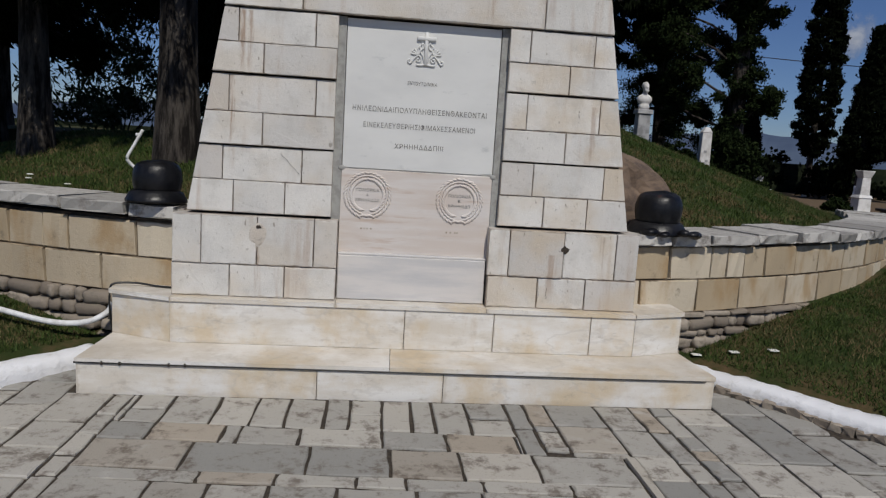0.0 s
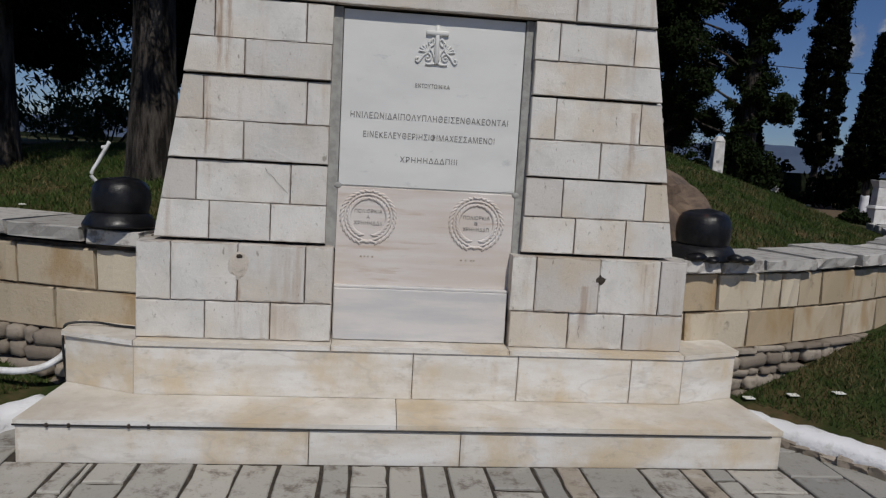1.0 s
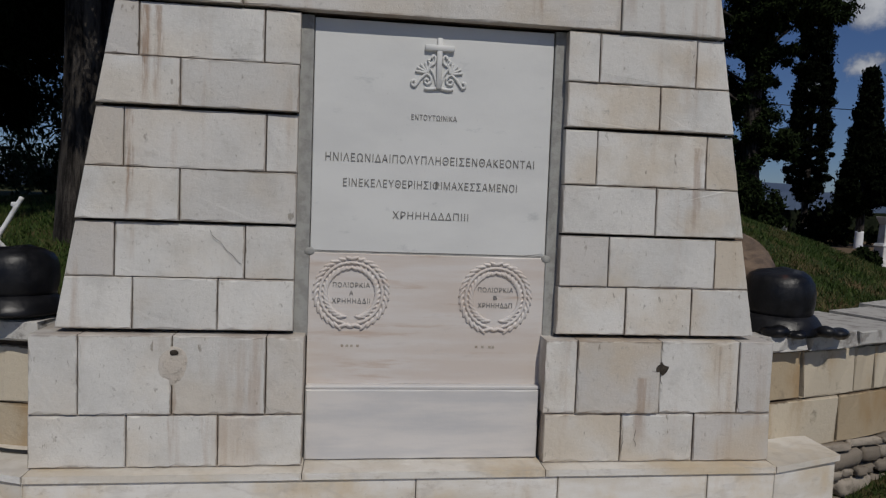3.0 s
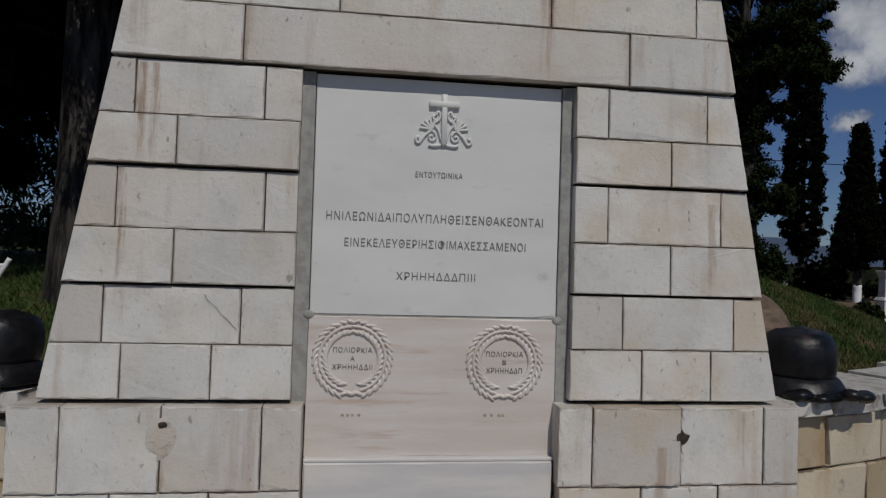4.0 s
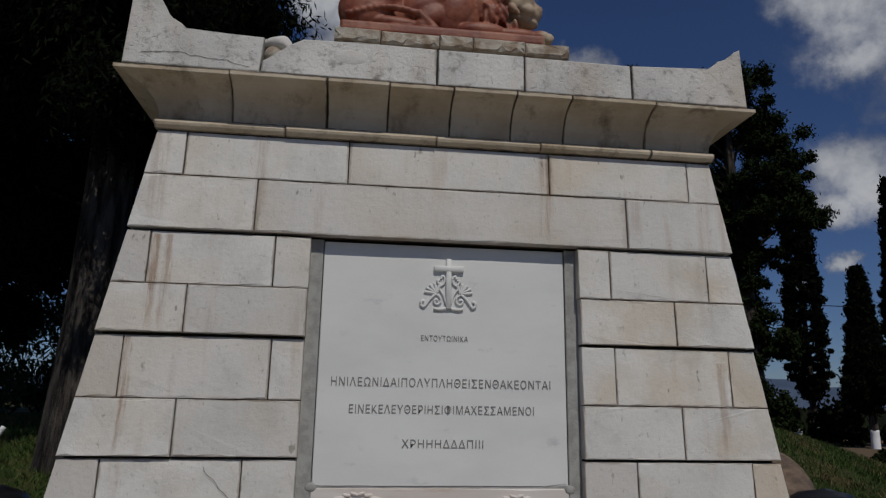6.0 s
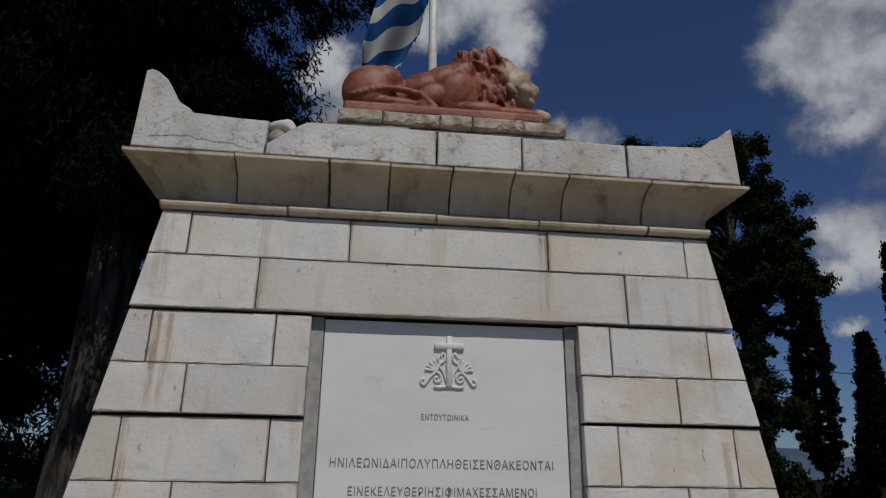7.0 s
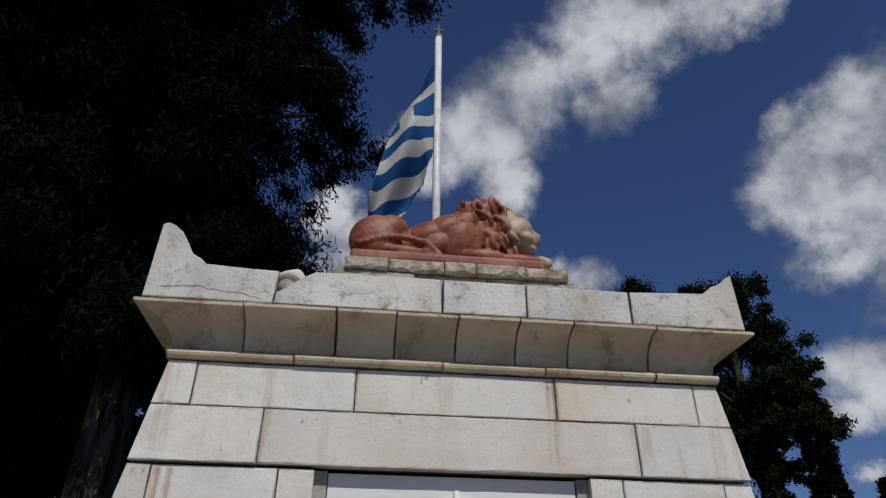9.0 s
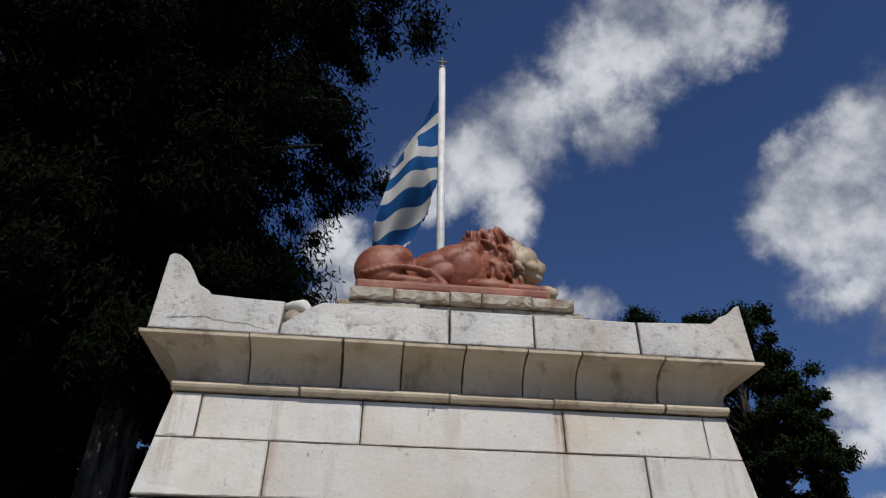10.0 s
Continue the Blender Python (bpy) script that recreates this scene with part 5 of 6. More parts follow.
# ---------- whitewashed kerbs ----------
def kerb(side):
    top = bmesh.new()
    way = Vector((CURB_N[1] * side, -CURB_N[0], 0))
    nrm = Vector((CURB_N[0] * side, CURB_N[1], 0))
    p0 = Vector((CURB_A[0] * side, CURB_A[1], 0)) - way * 0.28
    n = 260
    rows = []
    for a in range(n + 1):
        d = 9.0 * a / n
        c = p0 + way * d
        j = 0.012 * noise.noise(Vector((d * 4, side, 0))) + 0.02 * noise.noise(Vector((d * 1.1, side, 3)))
        chip = 0.045 * max(0.0, noise.noise(Vector((d * 2.1, side * 3, 7))) + 0.25 * noise.noise(Vector((d * 9, side * 3, 2)))) if side > 0 and d < 2.4 else 0.0
        h = 0.105 + 0.016 * noise.noise(Vector((d * 2.3, side, 9))) + 0.008 * noise.noise(Vector((d * 14, side, 5)))
        j += 0.010 * noise.noise(Vector((d * 17, side, 1)))
        prof = [(-0.02 + j + chip, -0.05), (-0.015 + j + chip, 0.035 + chip), (-0.008 + j, 0.080 + chip * 0.5), (0.022 + j, h), (0.12, h + 0.006), (0.225 + j, h - 0.006), (0.25, -0.05)]
        rows.append([top.verts.new(c + nrm * o + Vector((0, 0, z))) for o, z in prof])
    for a in range(n):
        for k in range(6):
            top.faces.new((rows[a][k], rows[a][k + 1], rows[a + 1][k + 1], rows[a + 1][k]))
    top.faces.new(rows[0])
    top.faces.new(rows[-1][::-1])
    ob = to_object("kerb", top, WHITE, smooth=True)
    tagged(ob, "whitewashed rough stone kerb between paving and lawn", "kerb", kind="structure")


kerb(1)
kerb(-1)
# the kerb's broken foot beside the step
for k in range(16):
    d = -0.10 + 0.085 * k
    px, py = CURB_A[0] + CURB_N[1] * d - 0.022, CURB_A[1] - CURB_N[0] * d - 0.016
    m = pose(px, py, 0.012, rng.uniform(-8, 8), rng.uniform(-8, 8), -52 + rng.uniform(-12, 12)) @ Matrix.Diagonal((rng.uniform(0.035, 0.055), 0.030, rng.uniform(0.016, 0.040), 1))
    bm = bmesh.new()
    bmesh.ops.create_cube(bm, size=2.0, matrix=m)
    bmesh.ops.subdivide_edges(bm, edges=bm.edges[:], cuts=1, use_grid_fill=True)
    for v in bm.verts:
        v.co += Vector((noise.noise(v.co * 30), noise.noise(v.co * 30 + Vector((4, 0, 0))), noise.noise(v.co * 30 + Vector((0, 4, 0))))) * 0.020
    lump = to_object("broken_stone", bm, RUBBLE)
    tagged(lump, "grey-brown broken stone crumbling from the whitewashed kerb", "stone", "kerb rubble")


# ---------- trees ----------
def leaf_cloud(name, centres, sizes, directions, mat, parent, per, length, width, spread, seed, droop=0.0):
    """Sprays of small pointed leaves: 'per' leaves round each centre, strewn over its size."""
    r = np.random.RandomState(seed)
    c = np.repeat(np.asarray(centres, float), per, 0)
    s = np.repeat(np.asarray(sizes, float), per, 0)[:, None]
    d = np.repeat(np.asarray(directions, float), per, 0)
    n = len(c)
    off = r.normal(size=(n, 3))
    off /= np.linalg.norm(off, axis=1)[:, None]
    off *= np.clip(np.abs(r.normal(0.55, 0.30, (n, 1))), 0.05, 1.4)
    off[:, 2] *= 0.8
    p = c + off * s * spread
    way = d * 0.8 + r.normal(size=(n, 3)) * 0.6
    way[:, 2] -= droop
    way /= np.linalg.norm(way, axis=1)[:, None]
    side = np.cross(way, r.normal(size=(n, 3)))
    side /= np.linalg.norm(side, axis=1)[:, None] + 1e-9
    L = length * r.uniform(0.6, 1.4, (n, 1))
    W = width * r.uniform(0.6, 1.4, (n, 1))
    quad = np.stack((p - way * L * 0.5, p + side * W, p + way * L * 0.5, p - side * W), 1).reshape(-1, 3)
    me = bpy.data.meshes.new(name)
    me.vertices.add(len(quad))
    me.vertices.foreach_set("co", quad.ravel())
    me.loops.add(len(quad))
    me.loops.foreach_set("vertex_index", np.arange(len(quad)))
    me.polygons.add(n)
    me.polygons.foreach_set("loop_start", np.arange(n) * 4)
    me.update(calc_edges=True)
    me.materials.append(mat)
    ob = new(name, me)
    if parent:
        ob.parent = parent
    return ob


def trunk_bm(base, top, r0, r1, sides=14, wob=0.06, seed=0, flare=1.35):
    b, t = Vector(base), Vector(top)
    n = 14
    bm = bmesh.new()
    rings = []
    for a in range(n + 1):
        k = a / n
        c = b.lerp(t, k) + Vector((noise.noise(Vector((k * 3, seed, 0))), noise.noise(Vector((k * 3, seed, 5))), 0)) * wob * (1 if 0 < a else 0)
        rad = (r0 + (r1 - r0) * k) * (1 + (flare - 1) * max(0, 1 - k * 9) ** 2)
        ring = []
        for s in range(sides):
            ang = 2 * math.pi * s / sides
            rr = rad * (1 + 0.10 * noise.noise(Vector((math.cos(ang) * 2, math.sin(ang) * 2, k * 4 + seed))))
            ring.append(bm.verts.new(c + Vector((math.cos(ang), math.sin(ang), 0)) * rr))
        rings.append(ring)
    for a in range(n):
        for s in range(sides):
            bm.faces.new((rings[a][s], rings[a][(s + 1) % sides], rings[a + 1][(s + 1) % sides], rings[a + 1][s]))
    bm.faces.new(rings[-1])
    return bm


def conifer(at, height, lowest, reach, r0, seed, label, leaf=(0.16, 0.030), limbs=70, mat=NEEDLE, dense=70, wide_at=0.55, droop=0.35, lean=(0, 0), rim=()):
    """A large old conifer: trunk, drooping limbs, and sprays of foliage along each."""
    tree = empty("tree")
    tagged(tree, label, "tree")
    r = random.Random(seed)
    x, y = at
    z0 = float(ground_z(x, y)) - 0.15
    top = (x + lean[0], y + lean[1], z0 + height)
    part("trunk", trunk_bm((x, y, z0), top, r0, r0 * 0.18, seed=seed), BARK, tree, smooth=True)
    centres, sizes, dirs = [], [], []
    for k in range(limbs):
        t = lowest + (0.98 - lowest) * (k + r.random()) / limbs
        h = height * t
        prof = 0.42 + 0.58 * max(0.0, t - lowest) / (wide_at - lowest) if t < wide_at else max(0.12, 1 - ((t - wide_at) / (1 - wide_at)) ** 1.5)
        L = reach * prof * r.uniform(0.65, 1.12)
        ang = k * 2.39996 + r.uniform(-0.4, 0.4)
        start = Vector((x + lean[0] * t, y + lean[1] * t, z0 + h))
        pts = []
        for q in range(6):
            s = q / 5
            pts.append(start + Vector((math.cos(ang) * L * s, math.sin(ang) * L * s, L * (0.22 * s - droop * s * s) + r.uniform(-0.05, 0.05))))
        if k % 2 == 0:
            part("limb", tube_bm(pts, 0.03, 5, [r0 * 0.22 * (1 - 0.85 * q / 5) + 0.006 for q in range(6)]), BARK, tree, smooth=True)
        for q in range(1, 6):
            for rep in range(2):
                p = pts[q] + Vector((r.uniform(-0.3, 0.3), r.uniform(-0.3, 0.3), r.uniform(-0.35, 0.15))) * (0.5 + 0.15 * L)
                # gaps in the crown towards the open side
                edge = next((far for z, far in rim if p.z < z), 9.0)
                if p.x > edge - 0.12:
                    continue
                centres.append(p)
                sizes.append(r.uniform(0.17, 0.37) * (0.7 + 0.12 * reach))
                dirs.append((math.cos(ang) * 0.6, math.sin(ang) * 0.6, -0.7))
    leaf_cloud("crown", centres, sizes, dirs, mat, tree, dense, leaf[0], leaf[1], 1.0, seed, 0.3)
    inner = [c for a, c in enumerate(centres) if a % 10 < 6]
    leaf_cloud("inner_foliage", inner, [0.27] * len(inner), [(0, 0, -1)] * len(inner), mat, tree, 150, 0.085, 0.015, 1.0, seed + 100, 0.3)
    return tree


# how far the great conifer spreads towards the monument, up to each height
SKIRT = ((5.45, -0.90), (6.05, -1.35), (6.90, -0.72), (7.6, -0.20), (9.5, 0.30), (11.0, 0.2), (15.5, -0.6))
DARK = "huge old dark conifer with drooping foliage behind the monument"
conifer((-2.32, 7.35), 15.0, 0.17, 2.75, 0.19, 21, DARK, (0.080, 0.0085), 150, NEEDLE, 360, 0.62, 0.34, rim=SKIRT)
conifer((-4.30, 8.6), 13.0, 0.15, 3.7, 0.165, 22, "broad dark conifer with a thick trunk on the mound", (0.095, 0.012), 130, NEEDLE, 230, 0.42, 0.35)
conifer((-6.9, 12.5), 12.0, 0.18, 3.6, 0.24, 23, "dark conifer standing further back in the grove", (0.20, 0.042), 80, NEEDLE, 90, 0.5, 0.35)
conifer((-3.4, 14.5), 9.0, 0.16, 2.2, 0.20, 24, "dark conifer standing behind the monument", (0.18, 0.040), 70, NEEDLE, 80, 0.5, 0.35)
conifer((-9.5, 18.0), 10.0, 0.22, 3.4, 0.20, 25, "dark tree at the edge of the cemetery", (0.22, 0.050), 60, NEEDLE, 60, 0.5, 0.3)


def pine(at, height, seed):
    tree = empty("pine_tree")
    tagged(tree, "tall pine with a ragged open crown and hanging boughs", "tree")
    r = random.Random(seed)
    x, y = at
    z0 = float(ground_z(x, y)) - 0.1
    part("trunk", trunk_bm((x, y, z0), (x - 0.5, y, z0 + height * 0.96), 0.20, 0.06, seed=seed), BARK, tree, smooth=True)
    centres, sizes, dirs = [], [], []
    for k in range(52):
        t = 0.20 + 0.78 * (k + r.random()) / 52
        prof = 0.55 + 0.45 * math.sin(t * 5.3 + 1) if t < 0.6 else 1.0 - 0.8 * max(0, (t - 0.82) / 0.18)
        L = 1.55 * prof * r.uniform(0.55, 1.15)
        ang = k * 2.39996 + r.uniform(-0.5, 0.5)
        start = Vector((x - 0.5 * t, y, z0 + height * t))
        pts = [start + Vector((math.cos(ang) * L * q / 5, math.sin(ang) * L * q / 5, L * ((0.35 if t > 0.6 else -0.05) * q / 5 - 0.12 * (q / 5) ** 2))) for q in range(6)]
        if k % 2 == 0:
            part("limb", tube_bm(pts, 0.03, 5, [0.05 * (1 - 0.8 * q / 5) + 0.006 for q in range(6)]), BARK, tree, smooth=True)
        for q in range(2, 6):
            centres.append(pts[q] + Vector((r.uniform(-0.25, 0.25), r.uniform(-0.25, 0.25), r.uniform(-0.2, 0.3))))
            sizes.append(r.uniform(0.22, 0.42))
            dirs.append((math.cos(ang) * 0.4, math.sin(ang) * 0.4, 0.3))
    leaf_cloud("crown", centres, sizes, dirs, PINE, tree, 620, 0.075, 0.016, 1.0, seed)


# boughs of the umbrella pine: metres to the side of the trunk, height, size of the clump
BOUGHS = [(-1.7, 8.0, 0.48), (-1.05, 8.55, 0.50), (-0.7, 8.65, 0.48), (-1.35, 8.3, 0.46), (-0.9, 8.6, 0.45), (-0.3, 8.75, 0.45), (0.25, 8.75, 0.42), (0.6, 8.2, 0.40), (-1.2, 7.8, 0.45), (-0.5, 8.1, 0.5), (0.15, 8.0, 0.5), (0.62, 7.6, 0.42),
          (0.85, 7.0, 0.38), (1.0, 6.6, 0.36), (1.2, 6.1, 0.34), (1.0, 5.7, 0.34), (0.75, 6.4, 0.40), (0.4, 6.8, 0.40), (0.35, 5.9, 0.30), (0.25, 5.1, 0.30), (-0.6, 7.0, 0.45),
          (-1.2, 6.8, 0.48), (-1.6, 7.3, 0.45), (-1.2, 5.6, 0.48), (-0.6, 6.0, 0.45), (0.72, 3.3, 0.26), (0.5, 3.1, 0.24), (-0.8, 4.5, 0.42), (-1.3, 3.7, 0.34),
          (-1.7, 3.0, 0.26), (-1.0, 2.8, 0.28), (-1.5, 4.6, 0.46), (-2.0, 4.4, 0.42), (-1.9, 5.2, 0.48), (-2.3, 5.9, 0.48), (-1.6, 6.3, 0.5), (-2.2, 6.9, 0.5)]


def umbrella_pine(at, height, seed):
    tree = empty("pine_tree")
    tagged(tree, "broad umbrella pine with rounded foliage clumps and an ivy-clad trunk", "tree")
    r = random.Random(seed)
    x, y = at
    z0 = float(ground_z(x, y)) - 0.1
    part("trunk", trunk_bm((x, y, z0), (x - 0.35, y, z0 + height * 0.93), 0.25, 0.07, seed=seed), BARK, tree, smooth=True)
    centres, sizes, dirs = [], [], []
    across = Vector((0.866, -0.5, 0))
    for dx, z, size in BOUGHS:
        tip = Vector((x, y, z)) + across * dx + Vector((0.5, 0.866, 0)) * r.uniform(-0.8, 0.8)
        t = min(0.9, max(0.12, (z - 0.5 - z0) / height))
        root = Vector((x - 0.35 * t, y, z0 + (height * 0.93) * t))
        pts = [root.lerp(tip, q / 5) + Vector((0, 0, 0.10 * math.sin(q / 5 * 3.1) + r.uniform(-0.06, 0.06))) for q in range(6)]
        part("limb", tube_bm(pts, 0.03, 6, [0.036 * (1 - 0.8 * q / 5) + 0.005 for q in range(6)]), BARK, tree, smooth=True)
        for q in range(11):
            centres.append(tip + Vector((r.uniform(-1, 1), r.uniform(-1, 1), r.uniform(-0.75, 0.6))) * size * 1.15)
            sizes.append(size * r.uniform(0.40, 0.85))
            dirs.append((r.uniform(-0.4, 0.4), r.uniform(-0.4, 0.4), 0.6))
    for k in range(150):
        z = r.uniform(1.5, 6.8)
        ang = r.uniform(0, 6.28)
        wide = 0.50 * math.sqrt(r.random())
        centres.append((x - 0.12 + math.cos(ang) * wide, y + 0.05 + math.sin(ang) * wide, z))
        sizes.append(r.uniform(0.15, 0.30))
        dirs.append((0, 0, 0.6))
    leaf_cloud("crown", centres, sizes, dirs, PINE, tree, 420, 0.090, 0.018, 1.0, seed)


umbrella_pine((8.1, 15.6), 9.2, 31)
pine((7.2, 17.8), 9.9, 33)
conifer((5.1, 17.6), 9.2, 0.38, 1.9, 0.22, 34, "dark conifer behind the mound beside a statue", (0.18, 0.034), 60, NEEDLE, 70, 0.5, 0.3)


def cypress(at, height, width, seed, bare=0.9, taper=1.9):
    tree = empty("cypress_tree")
    tagged(tree, "tall narrow dark cypress with dense upright foliage", "tree", "cypresses")
    r = random.Random(seed)
    x, y = at
    z0 = float(ground_z(x, y)) - 0.1
    part("trunk", trunk_bm((x, y, z0 + 0.75), (x, y, z0 + height * 0.9), 0.15, 0.03, 10, 0.02, seed, 1.0), BARK, tree, smooth=True)
    part("painted_trunk_foot", trunk_bm((x, y, z0), (x, y, z0 + 0.78), 0.17, 0.153, 10, 0.0, seed, 1.2), WHITE, tree, "whitewashed trunk foot", True)
    centres, sizes, dirs = [], [], []
    for k in range(620):
        t = r.random() ** 0.9
        z = z0 + bare + (height - bare) * t
        prof = min(1.0, t * 6 + 0.35) * (1 - max(0, (t - 0.22) / 0.78) ** taper) ** 0.7
        lump = 0.85 + 0.25 * noise.noise(Vector((t * 9, seed, k % 5)))
        rad = width / 2 * prof * lump * math.sqrt(r.uniform(0.35, 1.0))
        ang = r.uniform(0, 2 * math.pi)
        centres.append((x + math.cos(ang) * rad, y + math.sin(ang) * rad, z))
        sizes.append(r.uniform(0.14, 0.30))
        dirs.append((math.cos(ang) * 0.35, math.sin(ang) * 0.35, 1.0))
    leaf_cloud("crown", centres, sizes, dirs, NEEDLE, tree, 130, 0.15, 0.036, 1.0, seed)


cypress((19.3, 29.8), 12.4, 1.95, 41, 1.9)
cypress((19.15, 26.2), 6.9, 2.1, 42, 1.5, 0.55)
cypress((21.6, 26.8), 11.0, 2.3, 43, 1.5, 0.8)
cypress((18.6, 34.0), 3.9, 1.2, 44, 0.5)
cypress((9.4, 40.0), 5.0, 1.5, 45, 0.5)


def shrub(at, size, height, seed, label, mat=SHRUB):
    bush = empty("shrub")
    tagged(bush, label, "shrub")
    r = random.Random(seed)
    x, y = at
    z0 = float(ground_z(x, y))
    centres, sizes, dirs = [], [], []
    for k in range(7):
        ang = k * 0.9
        part("stem", tube_bm([(x, y, z0 - 0.05), (x + math.cos(ang) * size * 0.3, y + math.sin(ang) * size * 0.3, z0 + height * 0.35)], 0.015, 5), BARK, bush)
    for k in range(130):
        a, b = r.uniform(0, 6.28), r.random()
        rad = size * math.sqrt(b) * 0.5
        z = z0 + height * r.uniform(0.15, 1.0) * (1 - 0.4 * b)
        centres.append((x + math.cos(a) * rad, y + math.sin(a) * rad, z))
        sizes.append(r.uniform(0.12, 0.26) * size * 0.5)
        dirs.append((math.cos(a) * 0.4, math.sin(a) * 0.4, 0.8))
    leaf_cloud("leaves", centres, sizes, dirs, mat, bush, 80, 0.09 * max(1, size * 0.5), 0.022, 1.2, seed)


shrub((-5.6, 15.0), 3.6, 3.4, 51, "grey-green leafy shrub among the dark trunks")
shrub((7.65, 14.75), 1.3, 1.9, 52, "dark green bush beside the white tomb", PINE)
shrub((6.2, 14.6), 0.8, 0.9, 53, "low dark bush behind the mound", PINE)
shrub((10.7, 15.4), 0.6, 0.6, 54, "small round bush on bare earth", PINE)
shrub((13.3, 16.0), 0.9, 0.9, 55, "dark bush between the graves", PINE)


def hedge():
    verts_c, sizes, dirs = [], [], []
    r = random.Random(61)
    for k in range(60):
        x = 12 + 40 * k / 59
        y = 30 + 2 * math.sin(k)
        for q in range(4):
            verts_c.append((x + r.uniform(-0.4, 0.4), y + r.uniform(-0.4, 0.4), 0.5 + r.uniform(0.1, 1.7)))
            sizes.append(0.5)
            dirs.append((0, 0, 1))
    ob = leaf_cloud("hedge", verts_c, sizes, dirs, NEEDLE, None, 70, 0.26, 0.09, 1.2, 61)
    tagged(ob, "long dark clipped hedge along the far cemetery edge", "hedge", kind="stuff")
    wall = part("boundary_wall", box_bm(8, 70, 33.2, 33.6, 0.0, 1.9, 0.02), HEDGE, None)
    tagged(wall, "dark boundary wall behind the hedge", "wall", kind="structure")
    wall2 = part("boundary_wall", box_bm(-60, -6, 40.2, 40.6, 0.0, 1.75, 0.02), HEDGE, None)
    tagged(wall2, "dark boundary wall beyond the grove", "wall", kind="structure")


hedge()

# ---------- graves and statues beyond the mound ----------
def gz(x, y):
    return float(ground_z(x, y))


def tapered_bm(x, y, z0, z1, w0, w1, d0, d1, bevel=0.01):
    bm = box_bm(-0.5, 0.5, -0.5, 0.5, 0, 1)
    for v in bm.verts:
        w, d = (w0, d0) if v.co.z < 0.5 else (w1, d1)
        v.co = Vector((x + v.co.x * w, y + v.co.y * d, z0 + v.co.z * (z1 - z0)))
    bmesh.ops.bevel(bm, geom=bm.edges[:], offset=bevel, segments=1, affect="EDGES")
    return bm


def stele(x, y, top, w):
    s = empty("grave_stele")
    tagged(s, "white marble grave pillar with a rounded gable top", "gravestone")
    z = gz(x, y) - 0.05
    part("foot", tapered_bm(x, y, z, z + 0.25, w * 1.5, w * 1.4, w * 1.2, w * 1.1), TOMB, s)
    part("shaft", tapered_bm(x, y, z + 0.25, top - 0.12, w * 1.02, w * 0.86, w * 0.7, w * 0.6), TOMB, s)
    part("gable", tapered_bm(x, y, top - 0.12, top, w * 0.95, w * 0.35, w * 0.7, w * 0.5), TOMB, s)
    for k in range(3):
        part("worn_mark", box_bm(x - w * 0.2 + 0.05 * k, x + w * 0.05 + 0.05 * k, y - w * 0.36, y - w * 0.3, top - 0.55 - 0.2 * k, top - 0.50 - 0.2 * k), STATUE, s)


stele(6.84, 14.6, 2.44, 0.25)


def grave_cross(x, y):
    s = empty("gravestone")
    tagged(s, "low white marble gravestone with a cracked face", "gravestone")
    z = gz(x, y) - 0.05
    part("slab", tapered_bm(x, y, z, 1.18, 0.46, 0.42, 0.16, 0.14), TOMB, s)
    part("head", tapered_bm(x - 0.12, y, 1.18, 1.48, 0.20, 0.18, 0.14, 0.12), STATUE, s)
    part("crack", tube_bm([(x - 0.2, y - 0.085, 0.92), (x - 0.05, y - 0.085, 0.98), (x + 0.02, y - 0.085, 0.90), (x + 0.18, y - 0.085, 0.86)], 0.008, 5), IRON, s)


grave_cross(8.28, 14.6)


def column_tomb(x, y, h, w):
    s = empty("grave_monument")
    tagged(s, "weathered white marble grave column on a stepped base", "gravestone")
    z = gz(x, y) - 0.05
    part("base", tapered_bm(x, y, z, z + 0.28, w * 2.0, w * 1.9, w * 1.9, w * 1.8), TOMB, s)
    part("plinth", tapered_bm(x, y, z + 0.28, z + 0.62, w * 1.5, w * 1.4, w * 1.4, w * 1.3), TOMB, s)
    part("collar", tapered_bm(x, y, z + 0.62, z + 0.70, w * 1.65, w * 1.3, w * 1.5, w * 1.2), TOMB, s)
    part("shaft", tapered_bm(x, y, z + 0.70, z + h * 0.86, w * 1.1, w * 0.95, w * 1.0, w * 0.9), TOMB, s)
    part("capital", tapered_bm(x, y, z + h * 0.86, z + h, w * 0.95, w * 1.5, w * 0.9, w * 1.3), TOMB, s)


column_tomb(12.1, 16.5, 1.32, 0.24)


